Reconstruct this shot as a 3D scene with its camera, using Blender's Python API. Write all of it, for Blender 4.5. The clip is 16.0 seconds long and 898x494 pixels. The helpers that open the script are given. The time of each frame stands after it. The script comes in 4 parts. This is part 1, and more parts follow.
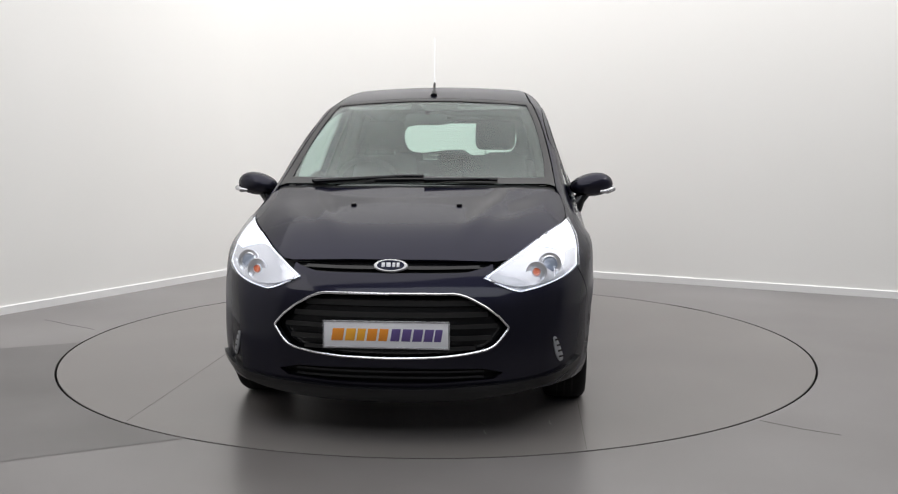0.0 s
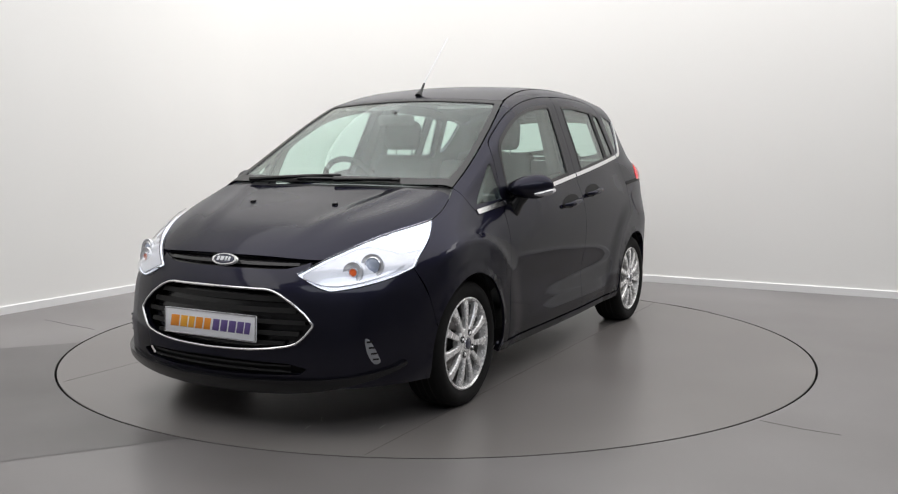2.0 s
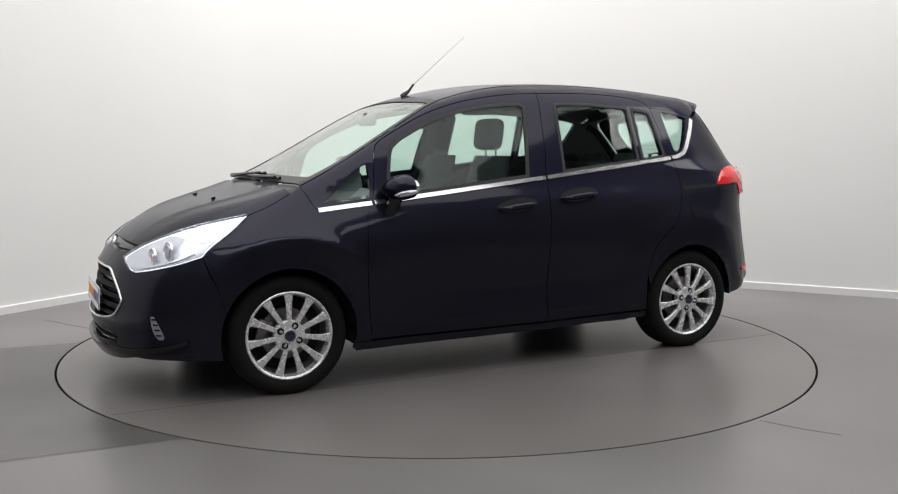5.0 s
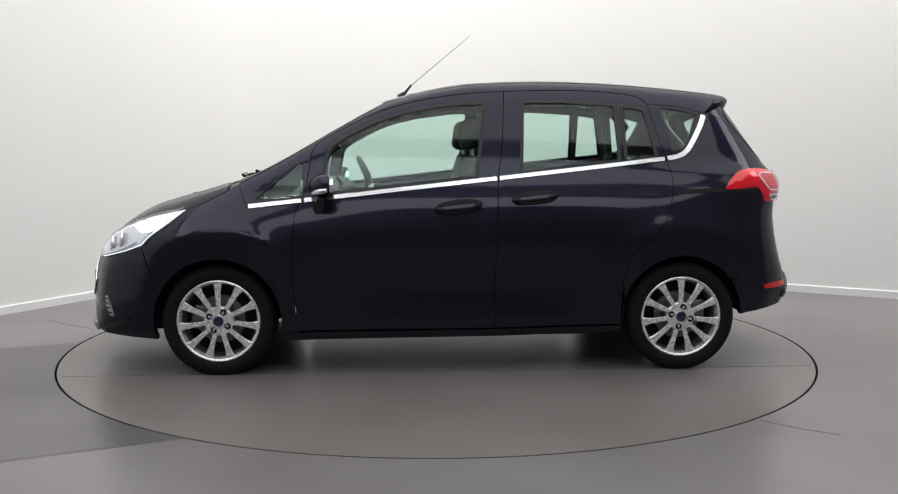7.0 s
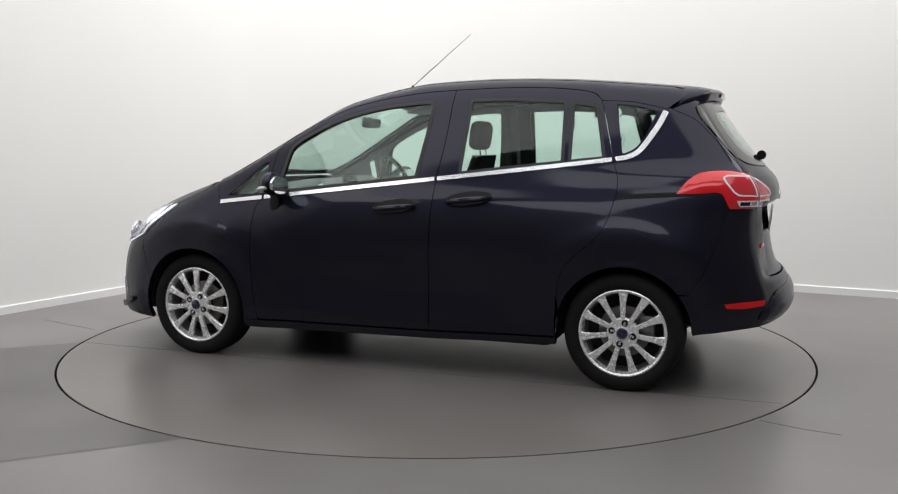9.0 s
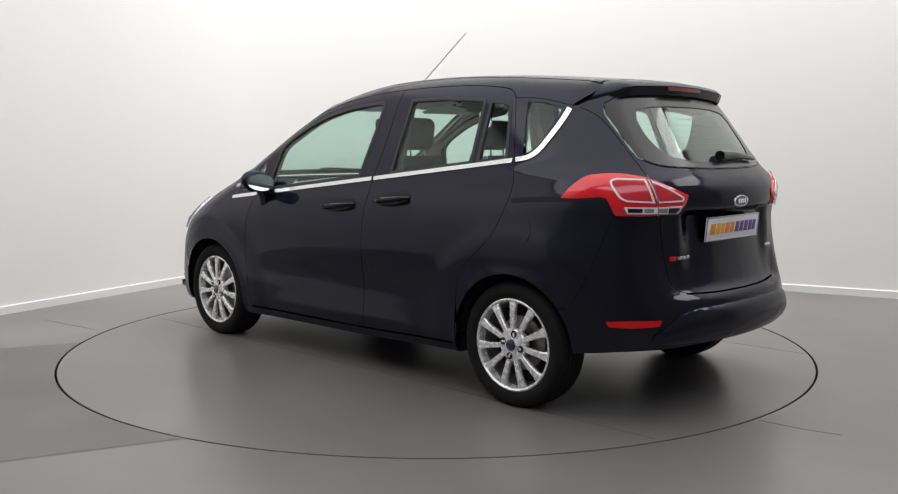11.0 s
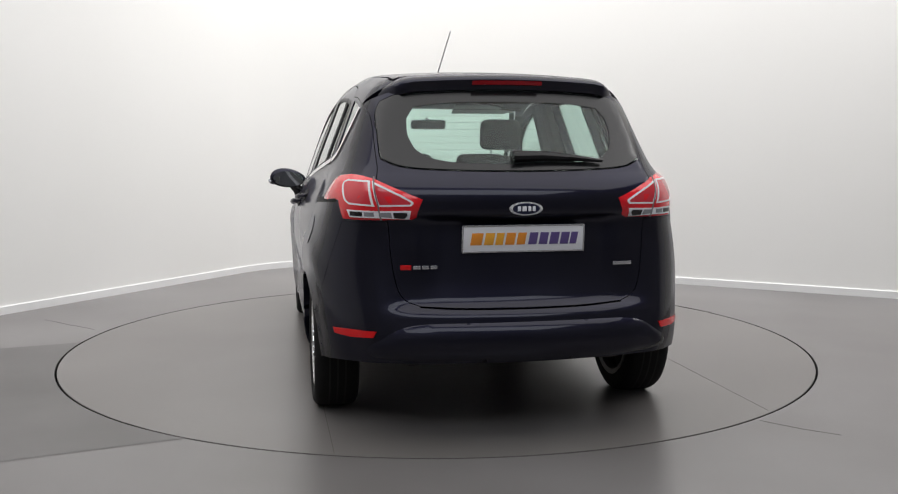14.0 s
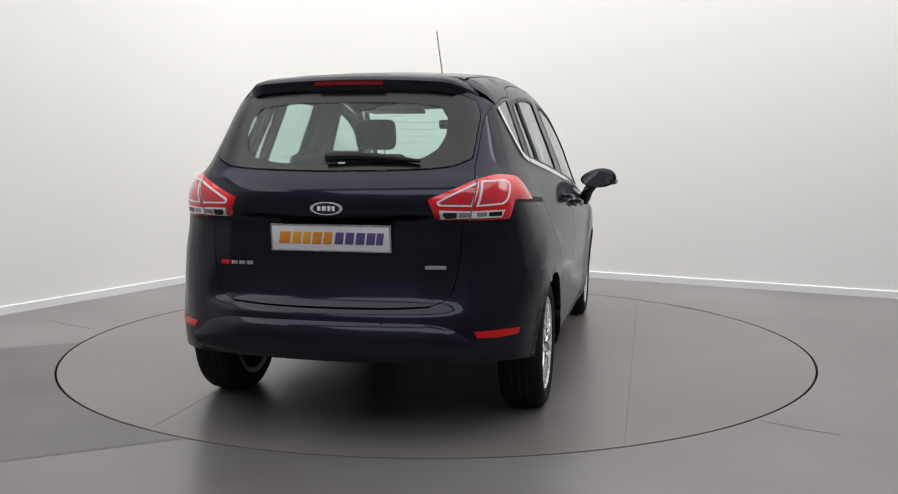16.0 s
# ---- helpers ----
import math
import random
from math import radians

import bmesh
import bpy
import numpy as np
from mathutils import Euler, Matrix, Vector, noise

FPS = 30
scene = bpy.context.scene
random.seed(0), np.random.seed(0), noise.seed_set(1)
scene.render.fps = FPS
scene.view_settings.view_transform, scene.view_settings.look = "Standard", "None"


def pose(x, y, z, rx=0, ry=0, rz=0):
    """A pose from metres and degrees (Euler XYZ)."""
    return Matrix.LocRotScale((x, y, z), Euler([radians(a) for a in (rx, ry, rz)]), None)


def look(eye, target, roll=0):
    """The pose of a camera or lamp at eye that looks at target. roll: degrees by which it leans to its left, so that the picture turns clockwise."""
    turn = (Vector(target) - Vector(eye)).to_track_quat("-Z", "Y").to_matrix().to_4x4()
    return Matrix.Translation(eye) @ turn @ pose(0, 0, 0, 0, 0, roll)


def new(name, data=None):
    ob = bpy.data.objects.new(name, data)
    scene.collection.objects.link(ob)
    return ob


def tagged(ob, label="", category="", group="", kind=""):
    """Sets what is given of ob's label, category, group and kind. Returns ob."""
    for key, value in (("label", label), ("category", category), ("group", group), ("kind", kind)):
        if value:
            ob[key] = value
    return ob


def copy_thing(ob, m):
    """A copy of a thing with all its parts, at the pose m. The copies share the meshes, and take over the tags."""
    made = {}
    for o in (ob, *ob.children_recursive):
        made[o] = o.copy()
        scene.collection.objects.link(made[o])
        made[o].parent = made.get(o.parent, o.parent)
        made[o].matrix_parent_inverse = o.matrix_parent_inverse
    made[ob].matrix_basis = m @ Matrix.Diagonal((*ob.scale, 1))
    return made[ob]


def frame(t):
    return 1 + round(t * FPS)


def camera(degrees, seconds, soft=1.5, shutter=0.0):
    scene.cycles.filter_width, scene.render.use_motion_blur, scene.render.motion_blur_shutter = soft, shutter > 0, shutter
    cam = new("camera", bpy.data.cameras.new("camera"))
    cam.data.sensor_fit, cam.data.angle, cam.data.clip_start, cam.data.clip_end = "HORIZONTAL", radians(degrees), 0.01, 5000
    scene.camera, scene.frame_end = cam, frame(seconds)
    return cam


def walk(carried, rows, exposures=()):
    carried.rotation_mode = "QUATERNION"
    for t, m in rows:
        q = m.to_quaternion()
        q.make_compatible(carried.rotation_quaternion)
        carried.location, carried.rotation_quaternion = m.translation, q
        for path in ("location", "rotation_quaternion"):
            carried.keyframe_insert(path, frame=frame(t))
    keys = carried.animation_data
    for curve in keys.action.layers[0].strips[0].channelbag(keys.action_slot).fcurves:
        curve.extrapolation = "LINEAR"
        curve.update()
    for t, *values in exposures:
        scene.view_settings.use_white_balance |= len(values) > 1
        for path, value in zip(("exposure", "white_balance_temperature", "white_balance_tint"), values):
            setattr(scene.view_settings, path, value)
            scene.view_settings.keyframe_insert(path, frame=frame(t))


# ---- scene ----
# The camera stands still before the turntable.
cam = camera(52.22, 16.0, soft=1.15)
EYE = Vector((0.0, -5.682, 1.2))
YAW, PITCH = radians(0.694), radians(6.11)
AIM = EYE + Vector((math.sin(YAW) * math.cos(PITCH), math.cos(YAW) * math.cos(PITCH), -math.sin(PITCH)))
walk(cam, [(0.0, look(EYE, AIM)), (16.0, look(EYE, AIM))])

# ---- light ----
world = bpy.data.worlds.new("room_air")
world.use_nodes = True
world.node_tree.nodes["Background"].inputs[0].default_value = (0.9, 0.95, 1.0, 1)
world.node_tree.nodes["Background"].inputs[1].default_value = 0.02
scene.world = world
scene.view_settings.exposure = 0.0


def area(name, eye, target, sx, sy, power, colour):
    d = bpy.data.lights.new(name, "AREA")
    d.shape, d.size, d.size_y, d.energy, d.color = "RECTANGLE", sx, sy, power, colour
    ob = new(name, d)
    ob.matrix_world = look(eye, target)
    return ob


CEIL = 4.6
CORNER = Vector((-1.285, 4.30, 0))
ALONG_L, ALONG_R = Vector((-0.489, -0.872, 0)).normalized(), Vector((0.8772, -0.4801, 0)).normalized()
COOL = (0.90, 0.94, 1.0)
# A wide area lamp stands in for the bright ceiling over the turntable, a cooler panel hangs over the camera.
area("light_ceiling", (0.4, -0.1, 4.5), (0.4, -0.1, 0.0), 8.6, 8.0, 334, (1.0, 0.988, 0.988))
area("soft_panel", (0.4, -6.0, 4.4), (0.4, -6.0, 0.0), 7.0, 2.6, 125, COOL)
# Two unseen fill lamps, added along the white walls to brighten them evenly.
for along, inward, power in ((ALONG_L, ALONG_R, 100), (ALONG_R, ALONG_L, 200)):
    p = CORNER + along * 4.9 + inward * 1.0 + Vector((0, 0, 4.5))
    wall_fill = area("added_wall_fill", p, p - Vector((0, 0, 1)), 9.4, 1.6, power, (1.0, 0.985, 0.972))
    wall_fill.matrix_world = pose(*p, 0, 0, math.degrees(math.atan2(along.y, along.x)))


# ---- materials ----
def material(name, colour, rough=0.5, metal=0.0, coat=0.0, **extra):
    m = bpy.data.materials.new(name)
    m.use_nodes = True
    b = m.node_tree.nodes["Principled BSDF"]
    b.inputs["Base Color"].default_value = (*colour, 1)
    b.inputs["Roughness"].default_value = rough
    b.inputs["Metallic"].default_value = metal
    b.inputs["Coat Weight"].default_value = coat
    b.inputs["Coat Roughness"].default_value = 0.03
    for key, value in extra.items():
        b.inputs[key.replace("_", " ")].default_value = value
    return m


def grain(m, low, high, scale, detail=4, rough=None, bump=0.0, bscale=None, stretch=(1, 1, 1)):
    """Two-scale variation of colour and gloss, and a fine relief, on the object's own coordinates."""
    t = m.node_tree
    b = t.nodes["Principled BSDF"]
    co = t.nodes.new("ShaderNodeTexCoord")
    mp = t.nodes.new("ShaderNodeMapping")
    mp.inputs["Scale"].default_value = stretch
    t.links.new(co.outputs["Object"], mp.inputs["Vector"])
    n = t.nodes.new("ShaderNodeTexNoise")
    n.inputs["Scale"].default_value, n.inputs["Detail"].default_value = scale, detail
    t.links.new(mp.outputs[0], n.inputs["Vector"])
    r = t.nodes.new("ShaderNodeValToRGB")
    r.color_ramp.elements[0].position, r.color_ramp.elements[1].position = 0.1, 0.9
    r.color_ramp.elements[0].color, r.color_ramp.elements[1].color = (*low, 1), (*high, 1)
    t.links.new(n.outputs["Fac"], r.inputs["Fac"])
    t.links.new(r.outputs["Color"], b.inputs["Base Color"])
    if rough:
        k = t.nodes.new("ShaderNodeMapRange")
        k.inputs["To Min"].default_value, k.inputs["To Max"].default_value = rough
        t.links.new(n.outputs["Fac"], k.inputs["Value"])
        t.links.new(k.outputs[0], b.inputs["Roughness"])
    if bump:
        f = t.nodes.new("ShaderNodeTexNoise")
        f.inputs["Scale"].default_value, f.inputs["Detail"].default_value = bscale, 3
        t.links.new(mp.outputs[0], f.inputs["Vector"])
        u = t.nodes.new("ShaderNodeBump")
        u.inputs["Strength"].default_value, u.inputs["Distance"].default_value = bump, 0.002
        t.links.new(f.outputs["Fac"], u.inputs["Height"])
        t.links.new(u.outputs[0], b.inputs["Normal"])
    return m


WALL = grain(material("wall_paint", (0.8, 0.79, 0.77), 0.75), (0.79, 0.785, 0.765), (0.82, 0.815, 0.80), 0.8, rough=(0.6, 0.8), bump=0.05, bscale=120)
DARKWALL = grain(material("studio_grey_paint", (0.15, 0.15, 0.155), 0.85), (0.135, 0.135, 0.14), (0.165, 0.165, 0.17), 1.0)
CEILPAINT = grain(material("midnight_blue_metallic_paint", (0.018, 0.017, 0.028), 0.40, 0.9, 1.0, Specular_Tint=(0.32, 0.31, 0.42, 1), Coat_Roughness=0.06, Coat_IOR=1.62), (0.0120, 0.0116, 0.0190), (0.0170, 0.0164, 0.0275), 900, 2, (0.36, 0.42))
FLOOR = grain(material("grey_floor_paint", (0.2, 0.19, 0.19), 0.29), (0.100, 0.091, 0.088), (0.208, 0.199, 0.200), 0.9, 5, bump=0.04, bscale=900)
DISC = grain(material("turntable_floor_paint", (0.2, 0.19, 0.18), 0.29), (0.114, 0.104, 0.099), (0.186, 0.175, 0.170), 0.9, 5, bump=0.04, bscale=900)
FLOOR_DARK = grain(material("darker_floor", (0.14, 0.13, 0.13), 0.3), (0.034, 0.030, 0.030), (0.135, 0.127, 0.127), 1.5, 5, bump=0.04, bscale=900)
SKIRT = grain(material("skirting_gloss_paint", (0.8, 0.8, 0.8), 0.4), (0.76, 0.76, 0.76), (0.82, 0.82, 0.82), 3)
JOINT = material("dusty_joint", (0.104, 0.095, 0.090), 0.5)
SCUFF = material("pale_scuff", (0.34, 0.33, 0.32), 0.6)
# near-black that puts the shade inside gaps and slots into the colour
GAP = material("gap_shade_black", (0.004, 0.004, 0.004), 0.9)
PAINT = grain(material("midnight_blue_metallic_paint", (0.015, 0.015, 0.026), 0.42, 0.9, 0.6, Specular_Tint=(0.22, 0.22, 0.33, 1), Coat_Roughness=0.07), (0.0120, 0.0118, 0.0215), (0.0175, 0.0172, 0.0315), 900, 2, (0.38, 0.44))
TRIM = grain(material("grey_interior_trim", (0.1, 0.1, 0.1), 0.8), (0.085, 0.085, 0.088), (0.115, 0.115, 0.118), 60)
CLOTH = grain(material("charcoal_seat_cloth", (0.03, 0.03, 0.032), 0.9), (0.030, 0.030, 0.033), (0.045, 0.045, 0.049), 40)
HEADLINER = grain(material("headliner_cloth", (0.35, 0.35, 0.34), 0.95), (0.48, 0.48, 0.47), (0.54, 0.54, 0.53), 150)
PLASTIC = grain(material("black_grained_plastic", (0.012, 0.012, 0.013), 0.5), (0.010, 0.010, 0.011), (0.016, 0.016, 0.017), 80, rough=(0.42, 0.6))
BLACK = grain(material("gloss_black_plastic", (0.006, 0.006, 0.007), 0.2), (0.005, 0.005, 0.006), (0.008, 0.008, 0.009), 40)
RUBBER = grain(material("tyre_rubber", (0.016, 0.016, 0.016), 0.8, Specular_IOR_Level=0.2), (0.006, 0.006, 0.006), (0.011, 0.0105, 0.0105), 30, bump=0.3, bscale=200)
UNDER = grain(material("underbody_coating", (0.01, 0.01, 0.01), 0.9), (0.008, 0.008, 0.008), (0.014, 0.013, 0.012), 12)
CHROME = material("chrome", (0.88, 0.88, 0.89), 0.2, 1.0)
ALLOY = grain(material("silver_alloy", (0.8, 0.8, 0.8), 0.3, 0.45), (0.80, 0.795, 0.79), (0.87, 0.865, 0.86), 40, rough=(0.22, 0.32))
# darker copy of the alloy, with the shade inside the rim in its colour
BARREL = grain(material("shaded_rim_metal", (0.2, 0.2, 0.2), 0.45, 0.5), (0.16, 0.16, 0.16), (0.24, 0.235, 0.23), 30)
IRON = grain(material("brake_iron", (0.3, 0.29, 0.28), 0.4, 0.9), (0.2, 0.18, 0.17), (0.35, 0.34, 0.33), 30)
GLASS = material("green_tinted_glass", (0.76, 0.91, 0.85), 0.0, Transmission_Weight=1.0, IOR=1.36)
CLEAR = material("clear_polycarbonate", (0.96, 0.97, 1.0), 0.02, Transmission_Weight=1.0, IOR=1.45)
RED = grain(material("red_lamp_plastic", (0.75, 0.010, 0.018), 0.15, 0, 0.6), (0.70, 0.007, 0.014), (0.80, 0.012, 0.022), 20)
DEEPRED = material("deep_red_lens", (0.60, 0.03, 0.045), 0.15, 0, 0.6)
SEAMGREY = material("lamp_seam_grey", (0.16, 0.13, 0.13), 0.4)
DIMRED = material("unlit_red_lens", (0.22, 0.004, 0.008), 0.15, 0, 0.5)
REFLECTOR = material("reflector_red", (0.62, 0.008, 0.010), 0.2)
FOGLENS = material("ribbed_clear_lens", (0.35, 0.36, 0.38), 0.15, 0.4)
BRONZE = material("heater_bronze", (0.12, 0.09, 0.06), 0.5, 0.3)
AMBER = material("orange_bulb", (0.8, 0.14, 0.03), 0.25)
WHITEPLATE = grain(material("white_reflective_plate", (0.82, 0.82, 0.84), 0.35), (0.80, 0.80, 0.83), (0.84, 0.84, 0.86), 30)
ORANGE = material("orange_print", (0.85, 0.30, 0.03), 0.45)
AMBERPRINT = material("amber_print", (0.90, 0.42, 0.04), 0.45)
PURPLE = material("purple_print", (0.12, 0.08, 0.25), 0.45)
BADGEBLUE = material("badge_blue", (0.006, 0.01, 0.04), 0.2, 0, 1.0)
SILVER = material("satin_silver", (0.62, 0.62, 0.64), 0.25, 0.8)
LAMPWHITE = material("lamp_glow", (0.9, 0.92, 1.0), 0.2, Emission_Color=(0.80, 0.86, 1.0, 1), Emission_Strength=0.55)
MIRROR = material("mirror_glass", (0.85, 0.88, 0.88), 0.02, 1.0)


# ---- mesh helpers ----
def mesh_object(name, verts, faces, mats, parent=None, label="", smooth=True, slots=None, normals=None):
    me = bpy.data.meshes.new(name)
    me.from_pydata([tuple(v) for v in verts], [], [tuple(f) for f in faces])
    for m in mats if isinstance(mats, (list, tuple)) else [mats]:
        me.materials.append(m)
    if slots is not None:
        me.polygons.foreach_set("material_index", slots)
    if smooth:
        me.polygons.foreach_set("use_smooth", [True] * len(me.polygons))
    me.update()
    if normals is not None:
        me.normals_split_custom_set_from_vertices(normals)
    ob = new(name, me)
    ob.parent = parent
    return tagged(ob, label)


def part(name, bm, mat, parent=None, label="", smooth=35):
    bmesh.ops.recalc_face_normals(bm, faces=bm.faces)
    me = bpy.data.meshes.new(name)
    bm.to_mesh(me)
    bm.free()
    me.materials.append(mat)
    if smooth:
        me.polygons.foreach_set("use_smooth", [True] * len(me.polygons))
        me.set_sharp_from_angle(angle=radians(smooth))
    ob = new(name, me)
    ob.parent = parent
    return tagged(ob, label)


def rbox(sx, sy, sz, r=0.01, m=None, seg=2, bm=None):
    """A box with rounded edges, at the pose m."""
    bm = bm or bmesh.new()
    made = bmesh.ops.create_cube(bm, size=1)["verts"]
    bmesh.ops.scale(bm, vec=(sx, sy, sz), verts=made)
    edges = list({e for v in made for e in v.link_edges})
    out = bmesh.ops.bevel(bm, geom=edges, offset=min(r, 0.49 * min(sx, sy, sz)), segments=seg, profile=0.5, affect="EDGES")
    verts = list({v for f in out["faces"] for v in f.verts} | {v for v in made if v.is_valid})
    if m is not None:
        bmesh.ops.transform(bm, matrix=m, verts=verts)
    return bm


def lathe(profile, n=48, m=None, bm=None):
    """Turns (radius, along) about the y axis."""
    bm = bm or bmesh.new()
    rings = []
    for k in range(n):
        a = 2 * math.pi * k / n
        rings.append([bm.verts.new((r * math.cos(a), y, r * math.sin(a))) for r, y in profile])
    for k in range(n):
        p, q = rings[k], rings[(k + 1) % n]
        for i in range(len(profile) - 1):
            bm.faces.new((p[i], p[i + 1], q[i + 1], q[i]))
    if m is not None:
        bmesh.ops.transform(bm, matrix=m, verts=[v for ring in rings for v in ring])
    return bm


def tube(points, radius, n=8, bm=None, closed=False):
    """A round bar along points; radius may be a list."""
    bm = bm or bmesh.new()
    pts = [Vector(p) for p in points]
    rads = radius if isinstance(radius, (list, tuple)) else [radius] * len(pts)
    rings, side = [], None
    for i, p in enumerate(pts):
        a = pts[i - 1] if i or closed else p
        b = pts[(i + 1) % len(pts)] if i + 1 < len(pts) or closed else p
        d = (b - a).normalized()
        if side is None:
            side = d.orthogonal().normalized()
        side = (side - d * side.dot(d)).normalized()
        up = d.cross(side)
        rings.append([bm.verts.new(p + rads[i] * (math.cos(2 * math.pi * k / n) * side + math.sin(2 * math.pi * k / n) * up)) for k in range(n)])
    for i in range(len(rings) - (0 if closed else 1)):
        p, q = rings[i], rings[(i + 1) % len(rings)]
        for k in range(n):
            bm.faces.new((p[k], p[(k + 1) % n], q[(k + 1) % n], q[k]))
    if not closed:
        bm.faces.new(rings[0][::-1])
        bm.faces.new(rings[-1])
    return bm


# ---- the room ----
FL_R = 2.225
PATCH, PATCH_A, PATCH_B = (-179.0, -118.4), (-3.9, -0.72), (-3.9, -3.22)


def ring(bm, radius, z, n=160):
    return [bm.verts.new((radius * math.cos(2 * math.pi * k / n), radius * math.sin(2 * math.pi * k / n), z)) for k in range(n)]


def bridge(bm, a, b):
    for k in range(len(a)):
        bm.faces.new((a[k], a[(k + 1) % len(a)], b[(k + 1) % len(b)], b[k]))


def build_floor():
    bm = bmesh.new()
    b, c = ring(bm, FL_R, 0), ring(bm, 9.5, 0)
    bridge(bm, b, c)
    floor = tagged(part("floor", bm, FLOOR, smooth=30), "grey painted studio floor with a soft sheen", "floor", kind="structure")
    bm = bmesh.new()
    pit = ring(bm, FL_R + 0.001, -0.10)
    bm.faces.new(pit)
    bridge(bm, ring(bm, FL_R + 0.0005, -0.0005), pit)
    part("pit_bottom", bm, GAP, floor)
    # a darker, cloudier sheet laid on the floor beside the turntable
    bm = bmesh.new()
    arc = [math.radians(v) for v in np.linspace(PATCH[0], PATCH[1], 24)]
    near = [bm.verts.new((2.2265 * math.cos(v), 2.2265 * math.sin(v), 0.0012)) for v in arc]
    far = [bm.verts.new((PATCH_A[0], PATCH_A[1], 0.0012)), bm.verts.new((PATCH_B[0], PATCH_B[1], 0.0012))]
    bm.faces.new(near + far[::-1])
    tagged(part("floor_patch", bm, FLOOR_DARK, smooth=0), "darker cloudy patch of floor beside the turntable", "floor", kind="structure")


build_floor()


def hairline(name, pts, width, z, mat, parent=None):
    """A thin joint or crack along flat points, standing z above the floor."""
    bm = bmesh.new()
    p = np.array(pts, float)
    t = np.gradient(p, axis=0)
    t /= np.linalg.norm(t, axis=1)[:, None]
    n = np.stack([-t[:, 1], t[:, 0]], 1) * width / 2
    rows = [[bm.verts.new((*(a + k * b), h)) for k, h in ((1, z - 0.002), (1, z), (-1, z), (-1, z - 0.002))] for a, b in zip(p, n)]
    for a, b in zip(rows, rows[1:]):
        for k in range(4):
            bm.faces.new((a[k], a[(k + 1) % 4], b[(k + 1) % 4], b[k]))
    bm.faces.new(rows[0][::-1])
    bm.faces.new(rows[-1])
    return part(name, bm, mat, parent, smooth=0)


for crack in ([(1.43, -1.735), (1.569, -1.86), (1.70, -1.945)], [(1.556, 1.575), (1.83, 1.27), (2.031, 0.972)], [(-2.775, 0.734), (-2.55, 0.56), (-2.297, 0.377)]):
    tagged(hairline("floor_crack", crack, 0.0028, 0.0012, JOINT), "hairline crack in the floor paint", "floor", kind="structure")


SCUFFS = ((-1.855, -0.386, 0.2), (-1.729, -0.368, 0.6), (-1.693, -0.666, 0.1))


def build_turntable():
    bm = bmesh.new()
    top, low, bot = ring(bm, 2.195, 0.0), ring(bm, 2.195, -0.012), ring(bm, 2.195, -0.028)
    bm.faces.new(top)
    bridge(bm, top, low)
    bridge(bm, low, bot)
    ob = part("turntable", bm, DISC, smooth=30)
    bm = bmesh.new()
    a, b, c = ring(bm, 2.195, 0.0), ring(bm, 2.212, 0.0), ring(bm, 2.213, -0.004)
    bridge(bm, a, b)
    bridge(bm, b, c)
    part("edge_band", bm, DISC, ob, smooth=30)
    # side wall of the disc, blackened in place of the gap's shade
    bm = bmesh.new()
    bridge(bm, ring(bm, 2.2128, -0.004), ring(bm, 2.2128, -0.06))
    part("edge_gap_wall", bm, GAP, ob)
    for y in (-0.803, 1.205):
        half = math.sqrt(2.19 ** 2 - y * y)
        hairline("panel_joint", [(-half, y), (0.0, y), (half, y)], 0.0028, 0.0008, JOINT, ob)
    for x, y, a in SCUFFS:
        hairline("scuff", [(x - 0.03 * math.cos(a), y - 0.03 * math.sin(a)), (x, y + 0.004), (x + 0.03 * math.cos(a), y + 0.03 * math.sin(a))], 0.006, 0.0009, SCUFF, ob)
    return tagged(ob, "round grey vehicle turntable set flush in the floor", "turntable")


turntable = build_turntable()

# Two white walls that meet in a rounded corner, and two unseen grey ones added behind the camera.
def wall_line(radius=1.3, n=16):
    a, b = CORNER + ALONG_L * radius, CORNER + ALONG_R * radius
    mid = CORNER + (ALONG_L + ALONG_R) * radius
    pts = [CORNER + ALONG_L * 10.2]
    for k in range(n + 1):
        t = k / n * math.pi / 2
        pts.append(mid - ALONG_R * radius * math.cos(t) - ALONG_L * radius * math.sin(t))
    pts.append(CORNER + ALONG_R * 10.2)
    return pts


def extrude_line(name, pts, depth, z0, z1, mat, label, category, bevel=0.0):
    """A strip of thickness depth behind the line pts, from z0 to z1."""
    bm = bmesh.new()
    rows = []
    for i, p in enumerate(pts):
        d = (pts[min(i + 1, len(pts) - 1)] - pts[max(i - 1, 0)]).normalized()
        out = Vector((-d.y, d.x, 0))
        prof = [(0, z0), (0, z1 - bevel), (bevel, z1), (depth, z1), (depth, z0)] if bevel else [(0, z0), (0, z1), (depth, z1), (depth, z0)]
        rows.append([bm.verts.new(p + out * o + Vector((0, 0, z))) for o, z in prof])
    for p, q in zip(rows, rows[1:]):
        for k in range(len(p)):
            bm.faces.new((p[k], p[(k + 1) % len(p)], q[(k + 1) % len(p)], q[k]))
    bm.faces.new(rows[0])
    bm.faces.new(rows[-1][::-1])
    return tagged(part(name, bm, mat, smooth=30), label, category, kind="structure")


